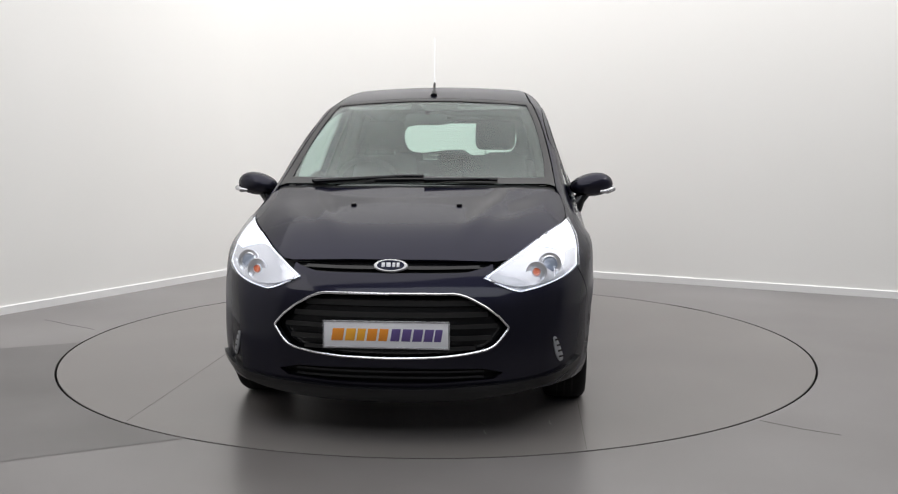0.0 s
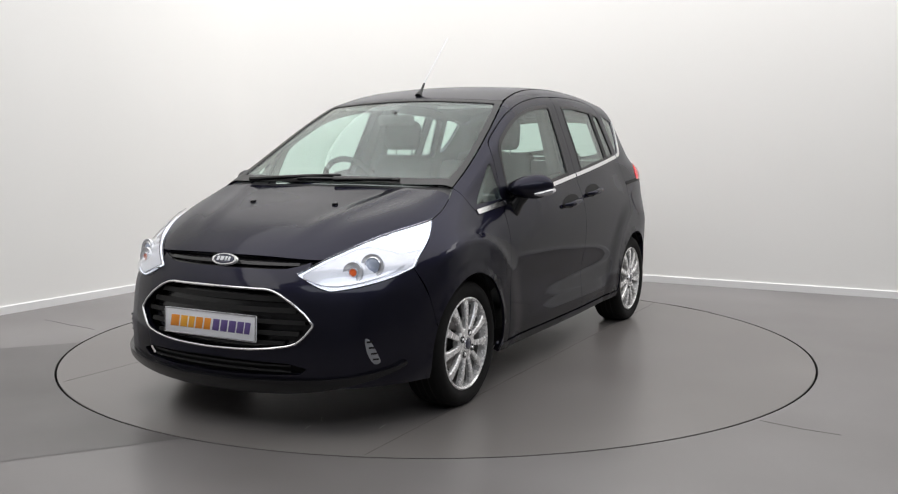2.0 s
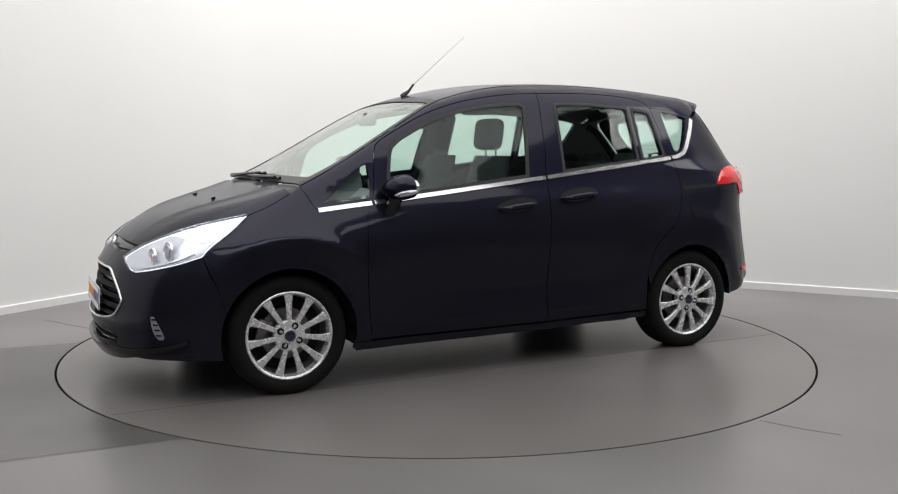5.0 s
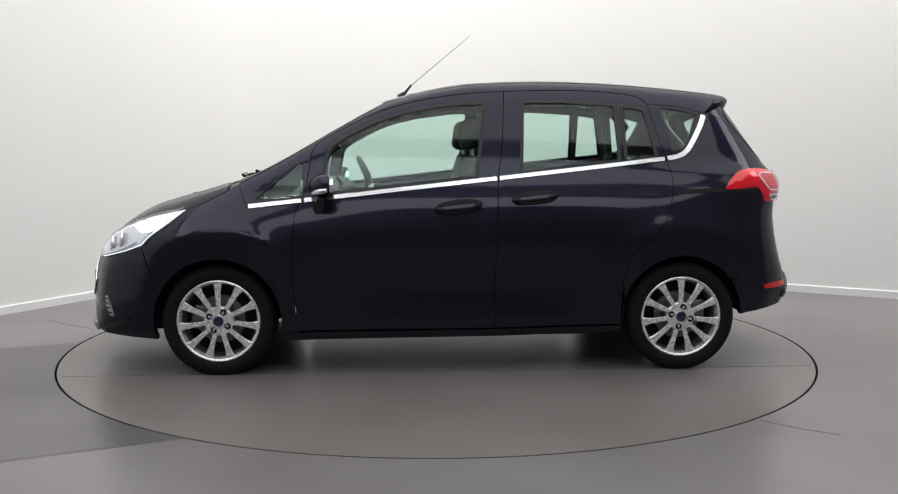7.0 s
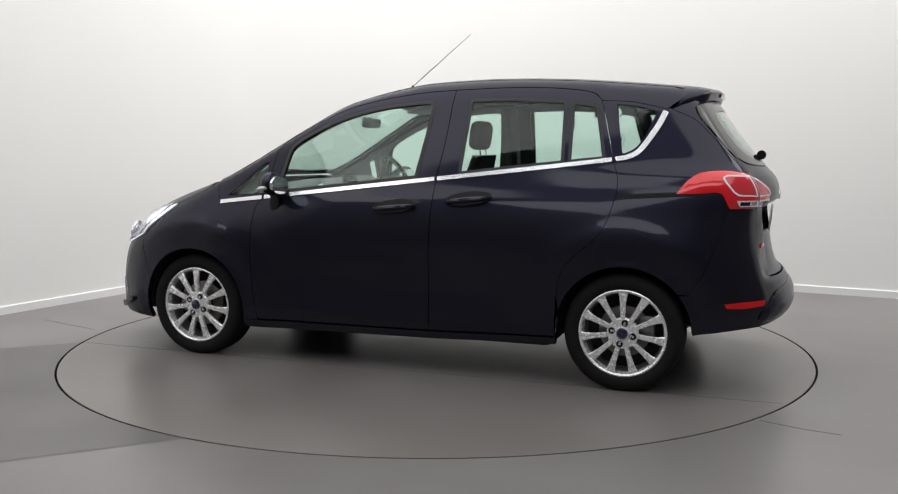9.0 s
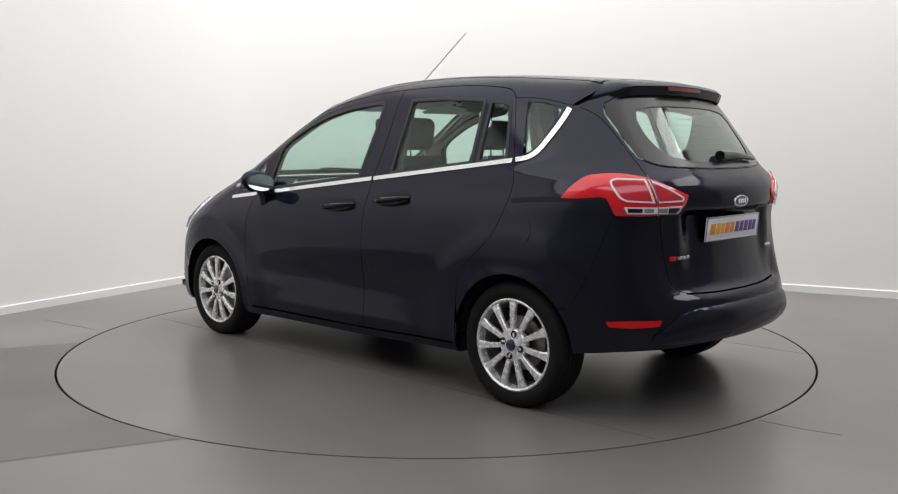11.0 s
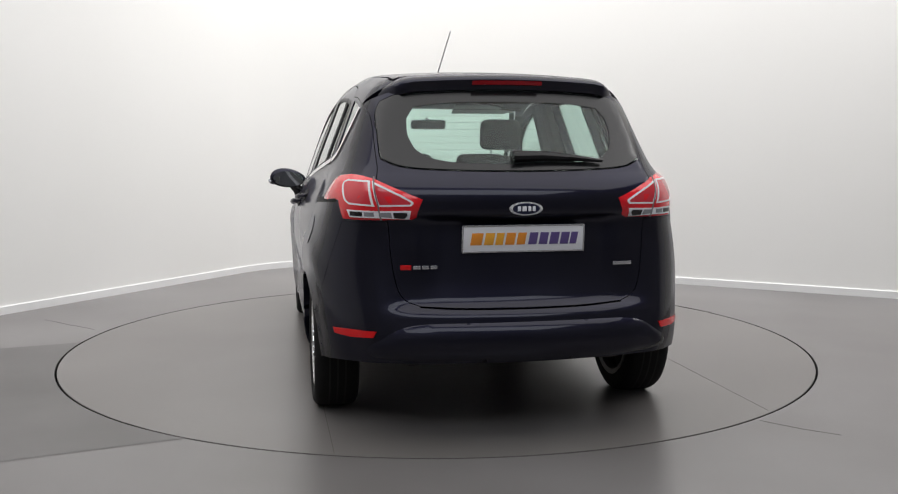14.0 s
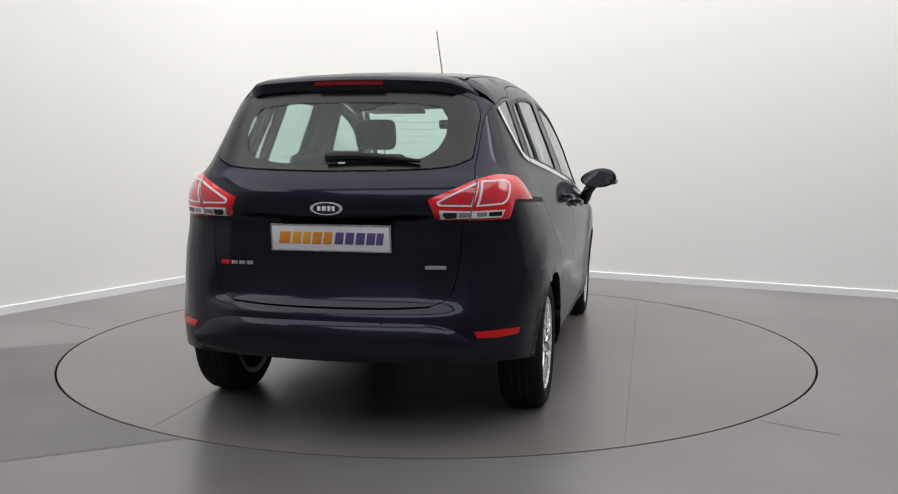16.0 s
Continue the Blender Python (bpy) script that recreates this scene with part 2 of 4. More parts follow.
WL = wall_line()
extrude_line("wall_north", WL, 0.12, -0.03, CEIL, WALL, "smooth white painted studio wall with a rounded corner", "wall")
SK = []
for i, p in enumerate(WL):
    d = (WL[min(i + 1, len(WL) - 1)] - WL[max(i - 1, 0)]).normalized()
    SK.append(p + Vector((d.y, -d.x, 0)) * 0.016)
extrude_line("baseboard", SK, 0.0155, 0.0, 0.062, SKIRT, "low white skirting board along the wall", "baseboard", 0.005)
# These unseen walls are toned to set the reflections in the car's paint.
FAR = [WL[-1], WL[-1] + ALONG_L * 10.2, WL[0]]
extrude_line("wall_south", FAR, 0.12, -0.03, CEIL, DARKWALL, "dark grey wall added behind the camera", "wall")
bm = rbox(17, 17, 0.1, 0.01, pose(0, 0, CEIL + 0.05))
tagged(part("ceiling", bm, CEILPAINT), "plain pale grey ceiling", "ceiling", kind="structure")


# ---- the car's surface ----
def curve(*pts):
    """A smooth function through (x, value) points."""
    xs, ys = np.array(pts, float).T
    d = np.diff(ys) / np.diff(xs)
    m = np.concatenate([[d[0]], (d[:-1] + d[1:]) / 2, [d[-1]]])

    def value(q):
        q = np.clip(q, xs[0], xs[-1])
        i = np.clip(np.searchsorted(xs, q) - 1, 0, len(xs) - 2)
        h = xs[i + 1] - xs[i]
        t = (q - xs[i]) / h
        return ((1 + 2 * t) * ys[i] + t * h * m[i]) * (1 - t) ** 2 + ((3 - 2 * t) * ys[i + 1] + (t - 1) * h * m[i + 1]) * t * t
    return value


def smooth(a, b, v):
    t = np.clip((v - a) / (b - a), 0, 1)
    return t * t * (3 - 2 * t)


def smax(a, b, k):
    h = np.maximum(k - np.abs(a - b), 0)
    return np.maximum(a, b) + h * h / (4 * k)


HUB_F, HUB_R, HUB_Z, ARCH = -1.201, 1.288, 0.292, 0.335
SECTION = curve((0.10, 0.78), (0.18, 0.81), (0.25, 0.838), (0.36, 0.852), (0.50, 0.858), (0.62, 0.866), (0.74, 0.868), (0.84, 0.858), (0.92, 0.838), (1.0, 0.805), (1.2, 0.732), (1.35, 0.673), (1.448, 0.635), (1.52, 0.603), (1.62, 0.55))
TAPER_LOW = curve((-2.2, -0.2), (-2.0, -0.12), (-1.85, -0.065), (-1.7, -0.03), (-1.45, -0.012), (-1.2, -0.008), (-0.8, 0), (0.7, -0.002), (1.3, -0.018), (1.55, -0.034), (1.76, -0.085), (1.95, -0.145), (2.2, -0.24))
TAPER_UP = curve((-2.1, -0.16), (-1.8, -0.12), (-1.37, -0.085), (-1.03, -0.062), (-0.7, -0.028), (-0.3, -0.004), (0.1, 0), (0.6, 0), (1.0, -0.012), (1.465, -0.045), (1.7, -0.085), (1.9, -0.135), (2.2, -0.22))
TOP = curve((-2.2, 0.60), (-2.03, 0.68), (-1.9, 0.757), (-1.8, 0.812), (-1.7, 0.855), (-1.6, 0.891), (-1.453, 0.936), (-1.278, 0.987), (-1.12, 1.042), (-1.0, 1.098), (-0.9, 1.153), (-0.752, 1.241), (-0.576, 1.346), (-0.401, 1.443), (-0.313, 1.485), (-0.226, 1.513), (-0.051, 1.554), (0.125, 1.581), (0.301, 1.592), (0.478, 1.597), (0.655, 1.597), (0.833, 1.592), (1.012, 1.583), (1.191, 1.569), (1.371, 1.553), (1.552, 1.535), (1.66, 1.521), (1.9, 1.48), (2.2, 1.42))
CROWN = curve((-2.2, 0.06), (-1.4, 0.05), (-1.1, 0.05), (-0.7, 0.09), (-0.28, 0.11), (0.2, 0.09), (1.5, 0.10), (2.2, 0.12))
FRONT = curve((0.05, -1.88), (0.15, -1.97), (0.22, -2.02), (0.30, -2.028), (0.40, -2.025), (0.5, -2.012), (0.6, -1.985), (0.66, -1.95), (0.72, -1.908), (0.78, -1.85), (0.9, -1.70), (1.2, -1.2))
BACK = curve((0.05, 1.85), (0.18, 1.95), (0.26, 1.99), (0.33, 2.04), (0.4, 2.065), (0.46, 2.062), (0.50, 2.050), (0.525, 2.044), (0.545, 2.030), (0.56, 2.012), (0.58, 1.995), (0.62, 1.984), (0.66, 1.978), (0.8, 1.974), (0.905, 1.968), (0.925, 1.974), (0.94, 1.990), (0.96, 1.992), (1.02, 1.985), (1.07, 1.955), (1.11, 1.915), (1.164, 1.87), (1.26, 1.795), (1.37, 1.715), (1.459, 1.65), (1.6, 1.56))
BACK_WING = curve((0.05, 1.85), (0.18, 1.95), (0.26, 1.99), (0.33, 2.035), (0.4, 2.055), (0.46, 2.052), (0.52, 2.040), (0.58, 2.022), (0.65, 2.004), (0.75, 1.984), (0.85, 1.974), (0.94, 1.982), (0.96, 1.986), (1.02, 1.983), (1.07, 1.955), (1.11, 1.915), (1.164, 1.87), (1.26, 1.795), (1.37, 1.715), (1.459, 1.65), (1.6, 1.56))
BLEND = curve((-2.2, 0.10), (-1.5, 0.12), (-1.25, 0.11), (-1.0, 0.07), (-0.4, 0.07), (0.1, 0.10), (1.2, 0.11), (2.2, 0.12))


def side_width(x, z):
    h = smooth(0.72, 0.98, z)
    w = SECTION(z) + TAPER_LOW(x) * (1 - h) + TAPER_UP(x) * h
    for hub in (HUB_F, HUB_R):
        r = np.hypot(x - hub, z - HUB_Z)
        w = w + 0.011 * smooth(0.60, 0.44, r) * smooth(0.95, 0.7, z) + 0.006 * np.exp(-((r - ARCH) / 0.02) ** 2)
    for hub, r0 in ((HUB_F, 0.49), (HUB_R, 0.51)):
        w = w + (0.008 if hub < 0 else 0.004) * np.exp(-((np.hypot(x - hub, z - HUB_Z) - r0) / (0.028 if hub < 0 else 0.045)) ** 2) * smooth(0.58, 0.72, z) * smooth(0.95, 0.85, z)
    inside = smooth(-0.9, -0.1, x) * smooth(1.05, 0.35, x)
    w = w - inside * (0.018 * np.exp(-((z - 0.47) / 0.12) ** 2)) + inside * 0.008 * np.exp(-((z - 0.30) / 0.035) ** 2)
    w = w + 0.034 * smooth(1.1, 1.7, x) * np.exp(-((z - 1.0) / 0.10) ** 2) + 0.008 * smooth(0.9, 1.5, x) * np.exp(-((z - 1.08) / 0.035) ** 2)
    return w


def body(x, y, z):
    """Below 0 inside the car, 0 on its skin."""
    y = np.abs(y)
    side = y - side_width(x, z)
    ridge = 0.010 * np.exp(-((y - (0.25 + 0.36 * (x + 1.85))) / 0.05) ** 2) * smooth(-1.88, -1.6, x) * smooth(-1.13, -1.22, x)
    top = 0.88 * (z - (TOP(x) - CROWN(x) * y * y + ridge))
    front = FRONT(z) + 0.30 * y * y + 0.25 * y ** 4 - x
    wing = smooth(0.44, 0.60, y)
    recess = 0.034 * smooth(0.46, 0.33, y) * smooth(0.50, 0.86, z) * smooth(0.928, 0.905, z)
    back = x - (BACK(z) * (1 - wing) + BACK_WING(z) * wing - recess - 0.24 * y * y - 0.12 * y ** 4)
    f = smax(side, top, BLEND(x))
    f = smax(f, 0.85 * front, 0.07 + 0.16 * smooth(0.45, 0.8, y))
    return smax(f, 0.9 * back, 0.05 + 0.11 * smooth(0.4, 0.7, y))


def gradient(P):
    e = 0.003
    g = np.stack([(body(*(P + e * np.eye(3)[k]).T) - body(*(P - e * np.eye(3)[k]).T)) for k in range(3)], 1)
    return g / np.maximum(np.linalg.norm(g, axis=1), 1e-9)[:, None]


class Chart:
    """Lays flat outlines on the skin: from the side, from above, or round an upright axis."""

    def __init__(self, kind, axis=0.0):
        self.kind, self.axis = kind, axis

    def at(self, uv, r):
        u, v = uv.T
        if self.kind == "side":
            return np.stack([u, r, v], 1)
        if self.kind == "top":
            return np.stack([u, v, r], 1)
        a = u / 0.8
        return np.stack([self.axis + (1 if self.kind == "rear" else -1) * r * np.cos(a), r * np.sin(a), v], 1)

    def lift(self, uv):
        uv = np.asarray(uv, float)
        lo, hi = (np.full(len(uv), q) for q in {"side": (0.25, 1.2), "top": (0.4, 1.9)}.get(self.kind, (0.15, 1.7)))
        for _ in range(26):
            mid = (lo + hi) / 2
            out = body(*self.at(uv, mid).T) > 0
            hi, lo = np.where(out, mid, hi), np.where(out, lo, mid)
        return self.at(uv, (lo + hi) / 2)

    def flat(self, P):
        """Chart coordinates of points in space."""
        x, y, z = np.asarray(P, float).T
        if self.kind == "side":
            return np.stack([x, z], 1)
        if self.kind == "top":
            return np.stack([x, y], 1)
        return np.stack([0.8 * np.arctan2(y, (x - self.axis) * (1 if self.kind == "rear" else -1)), z], 1)


SIDE, OVER, NOSE, TAIL = Chart("side"), Chart("top"), Chart("front", -1.1), Chart("rear", 0.9)


def spline(pts, n=8):
    """A smooth open line through flat points."""
    p = np.array(pts, float)
    if len(p) < 3:
        return p
    q = np.vstack([2 * p[0] - p[1], p, 2 * p[-1] - p[-2]])
    out = []
    for i in range(len(p) - 1):
        a, b, c, d = q[i:i + 4]
        for t in np.arange(n) / n:
            out.append(0.5 * (2 * b + (c - a) * t + (2 * a - 5 * b + 4 * c - d) * t * t + (3 * b - a - 3 * c + d) * t ** 3))
    out.append(p[-1])
    return np.array(out)


def loop(*lines):
    """One closed outline out of lines laid end to end."""
    pts = np.vstack([np.array(q, float) for q in lines])
    keep = [0]
    for i in range(1, len(pts)):
        if np.hypot(*(pts[i] - pts[keep[-1]])) > 2e-3:
            keep.append(i)
    if np.hypot(*(pts[keep[-1]] - pts[0])) < 2e-3:
        keep.pop()
    return pts[keep]


def closed_spline(pts, n=8):
    p = np.array(pts, float)
    q = np.vstack([p[-1:], p, p[:2]])
    out = []
    for i in range(len(p)):
        a, b, c, d = q[i:i + 4]
        for t in np.arange(n) / n:
            out.append(0.5 * (2 * b + (c - a) * t + (2 * a - 5 * b + 4 * c - d) * t * t + (3 * b - a - 3 * c + d) * t ** 3))
    return np.array(out)


def area_of(p):
    x, y = p.T
    return 0.5 * np.sum(x * np.roll(y, -1) - y * np.roll(x, -1))


def inset(p, d):
    """Moves a closed outline inwards by d (outwards if negative)."""
    if area_of(p) < 0:
        p = p[::-1]
    e = np.roll(p, -1, 0) - p
    e = e / np.maximum(np.linalg.norm(e, axis=1), 1e-9)[:, None]
    n = np.stack([-e[:, 1], e[:, 0]], 1)
    m = n + np.roll(n, 1, 0)
    m = m / np.maximum((m * m).sum(1), 0.5)[:, None] * 2
    return p + m * d


def refine(p, step):
    out = []
    for a, b in zip(p, np.roll(p, -1, 0)):
        k = max(1, int(math.ceil(np.hypot(*(b - a)) / step)))
        out += [a + (b - a) * i / k for i in range(k)]
    return np.array(out)


def inside(q, p):
    x, y = q.T
    hit = np.zeros(len(q), bool)
    for (x0, y0), (x1, y1) in zip(p, np.roll(p, -1, 0)):
        hit ^= ((y0 > y) != (y1 > y)) & (x < (x1 - x0) * (y - y0) / (y1 - y0 + 1e-12) + x0)
    return hit


def ribbon(pts, width):
    p = np.array(pts, float)
    t = np.gradient(p, axis=0)
    t = t / np.linalg.norm(t, axis=1)[:, None]
    n = np.stack([-t[:, 1], t[:, 0]], 1) * np.asarray(width).reshape(-1, 1) / 2
    return np.vstack([p + n, (p - n)[::-1]])


from mathutils.geometry import delaunay_2d_cdt


def skin(name, chart, outline, mat, parent, holes=(), sign=1, off=0.0, thick=0.016, gap=0.002, step=0.035, inner=None, label="", dome=0.0):
    """A pressed panel that follows the car's skin inside an outline, with turned-in edges and an inner face."""
    outer = refine(inset(np.array(outline, float), gap), step)
    cuts = [refine(inset(np.array(h, float), -gap), step) for h in holes]
    lo, hi = outer.min(0), outer.max(0)
    gx, gy = np.arange(lo[0] + step / 3, hi[0], step), np.arange(lo[1] + step / 3, hi[1], step * 0.87)
    grid = np.array([(x + (k % 2) * step / 2, y) for k, y in enumerate(gy) for x in gx]).reshape(-1, 2)
    rims = [outer] + cuts
    edge = np.vstack([refine(r, step / 2) for r in rims])
    if len(grid):
        ok = inside(grid, outer)
        for c in cuts:
            ok &= ~inside(grid, c)
        grid = grid[ok]
        if len(grid):
            near = np.array([np.min(np.hypot(*(edge - g).T)) for g in grid])
            grid = grid[near > step * 0.45]
    verts = [Vector(v) for r in rims for v in r] + [Vector(v) for v in grid]
    edges, k = [], 0
    for r in rims:
        edges += [(k + i, k + (i + 1) % len(r)) for i in range(len(r))]
        k += len(r)
    out = delaunay_2d_cdt(verts, edges, [], 0, 1e-6, False)
    uv = np.array([tuple(v) for v in out[0]])
    tris = np.array([f for f in out[2] if len(f) == 3])
    mid = uv[tris].mean(1)
    ok = inside(mid, outer)
    for c in cuts:
        ok &= ~inside(mid, c)
    tris = tris[ok]
    used = np.unique(tris)
    back = np.full(len(uv), -1)
    back[used] = np.arange(len(used))
    uv, tris = uv[used], back[tris]
    P = chart.lift(uv)
    N = gradient(P)
    rise = np.full(len(uv), float(off))
    if dome:
        near = np.array([np.min(np.hypot(*(edge - g).T)) for g in uv])
        rise = rise + dome * np.sqrt(np.clip(near / (3 * dome + 0.01), 0, 1))
    P = P + N * rise[:, None]
    a, b, c = (P[tris[:, i]] for i in range(3))
    flip = (np.cross(b - a, c - a) * N[tris[:, 0]]).sum(1) < 0
    tris[flip] = tris[flip][:, ::-1]
    Q = P - N * thick
    count = {}
    for t in tris:
        for i in range(3):
            e = (t[i], t[(i + 1) % 3])
            count[e] = count.get(e, 0) + 1
    border = [e for e in count if (e[1], e[0]) not in count]
    n = len(P)
    V = [P, Q]
    faces = [tuple(t) for t in tris] + [(t[0] + n, t[2] + n, t[1] + n) for t in tris]
    slots = [0] * len(tris) + [1] * len(tris)
    rimv = sorted({i for e in border for i in e})
    pos = {i: 2 * n + k for k, i in enumerate(rimv)}
    low = {i: 2 * n + len(rimv) + k for k, i in enumerate(rimv)}
    V += [P[rimv], Q[rimv]]
    for i, j in border:
        faces.append((pos[j], pos[i], low[i], low[j]))
        slots.append(0)
    V = np.vstack(V)
    nor = np.zeros((len(V), 3))
    if not dome:
        nor[:n] = N
    if sign < 0:
        V = V * (1, -1, 1)
        nor = nor * (1, -1, 1)
        faces = [f[::-1] for f in faces]
    return mesh_object(name, V, faces, [mat, inner or mat], parent, label, slots=slots, normals=nor if not dome else None)


def on(chart, *pts):
    return chart.flat(np.array(pts, float))


# ---- the car ----
car = tagged(new("car"), "dark midnight blue family car with lit headlights on a turntable", "car")


def lifted(chart, line, to):
    """A line of one chart, laid on the skin and read in another."""
    return to.flat(chart.lift(line))


def circle(hub, a0, a1, n=24, r=ARCH):
    a = np.radians(np.linspace(a0, a1, n))
    return np.stack([hub + r * np.cos(a), HUB_Z + r * np.sin(a)], 1)


def mirror_v(p):
    return loop(p, (np.array(p) * (1, -1))[::-1])


def mirror_u(p):
    return loop(p, (np.array(p) * (-1, 1))[::-1])


# Lines that neighbouring panels share.
SCREEN_EDGE = spline([(-1.10, 0.695), (-0.85, 0.672), (-0.55, 0.628), (-0.275, 0.568)])
DITCH = spline([(-0.262, 0.562), (0.05, 0.53), (0.5, 0.515), (1.1, 0.505), (1.52, 0.485)])
HL_TOP = spline(on(NOSE, (-1.922, 0.391, 0.667), (-1.80, 0.50, 0.742), (-1.62, 0.635, 0.820), (-1.373, 0.745, 0.880)))
HL_REAR = spline(on(NOSE, (-1.373, 0.745, 0.880), (-1.454, 0.755, 0.804), (-1.547, 0.765, 0.736), (-1.588, 0.76, 0.690)))
HL_LOW = spline(on(NOSE, (-1.588, 0.76, 0.690), (-1.70, 0.69, 0.648), (-1.82, 0.56, 0.612), (-1.87, 0.50, 0.612), (-1.922, 0.391, 0.667)))
HEAD = loop(HL_TOP, HL_REAR, HL_LOW)
HOOD_LIP = spline(on(NOSE, (-1.9, 0.0, 0.738), (-1.89, 0.2, 0.737), (-1.85, 0.45, 0.728)))
HOOD_SIDE = spline([tuple(OVER.flat(NOSE.lift(HL_TOP[-1:]))[0]), (-1.27, 0.735), (-1.155, 0.715)])
HOOD_REAR = spline([(-1.155, 0.715), (-1.185, 0.4), (-1.20, 0.0)])
i0 = next(i for i, q in enumerate(HL_TOP) if q[1] > 0.73)
HOOD = loop(lifted(NOSE, HOOD_LIP, OVER), lifted(NOSE, HL_TOP[i0:], OVER), HOOD_SIDE, HOOD_REAR)
skin("hood", OVER, mirror_v(HOOD), PAINT, car, thick=0.012)
COWL = loop(spline([(-1.20, 0.0), (-1.185, 0.4), (-1.155, 0.715)]), spline([(-1.10, 0.695), (-1.135, 0.4), (-1.15, 0.0)]))
skin("cowl", OVER, mirror_v(COWL), PLASTIC, car, off=-0.012, label="black plastic scuttle below the windscreen")
SCREEN = loop(spline([(-1.15, 0.0), (-1.135, 0.4), (-1.10, 0.695)]), SCREEN_EDGE, spline([(-0.275, 0.568), (-0.30, 0.3), (-0.305, 0.0)]))
SCREEN = mirror_v(SCREEN)
ws = skin("windscreen", OVER, SCREEN, GLASS, car, thick=0.005, off=-0.002, label="green tinted windscreen")
ws.visible_shadow = False
skin("screen_border", OVER, SCREEN, PLASTIC, ws, holes=[mirror_v(loop(spline([(-1.075, 0.0), (-1.065, 0.4), (-1.035, 0.640)]), spline([(-0.85, 0.636), (-0.55, 0.592), (-0.325, 0.540)]), spline([(-0.338, 0.3), (-0.342, 0.0)])))], off=0.0015, thick=0.002, gap=0.002, label="black ceramic border of the screen")
ROOF = mirror_v(loop(spline([(-0.305, 0.0), (-0.30, 0.3), (-0.275, 0.568)]), DITCH, spline([(1.52, 0.485), (1.54, 0.25), (1.545, 0.0)])))
roof = skin("roof", OVER, ROOF, PAINT, car, thick=0.035, inner=HEADLINER, gap=0.004)

DOOR_TOP = spline([(-0.705, 1.185), (-0.67, 1.235), (-0.54, 1.31), (-0.383, 1.387), (-0.227, 1.440), (-0.071, 1.474), (0.085, 1.497), (0.20, 1.508), (0.335, 1.515)])
DOOR_FRONT = spline([(-0.748, 0.945), (-0.775, 0.90), (-0.793, 0.842), (-0.806, 0.631), (-0.798, 0.418), (-0.78, 0.238)])
B_SEAM = spline([(0.269, 0.242), (0.267, 0.461), (0.278, 0.772), (0.289, 1.032), (0.315, 1.23), (0.335, 1.515)])
REAR_TOP = spline([(0.335, 1.515), (0.6, 1.522), (0.85, 1.517), (1.02, 1.50), (1.09, 1.482), (1.13, 1.445)])
REAR_SEAM = spline([(1.13, 1.445), (1.165, 1.32), (1.21, 1.154), (1.239, 1.05), (1.232, 0.95), (1.182, 0.802), (1.091, 0.71), (0.999, 0.617), (0.962, 0.50), (0.952, 0.36), (0.95, 0.258)])
RAIL_LOW = spline([(1.13, 1.445), (1.284, 1.435), (1.455, 1.398)])
TL_SEAM = spline(on(TAIL, (1.93, 0.585, 0.905), (1.89, 0.622, 1.08), (1.81, 0.618, 1.165), (1.62, 0.60, 1.33), (1.455, 0.585, 1.398)))
QUARTER_LOW = spline(on(TAIL, (1.615, 0.835, 0.50), (1.68, 0.79, 0.66), (1.77, 0.735, 0.905)))


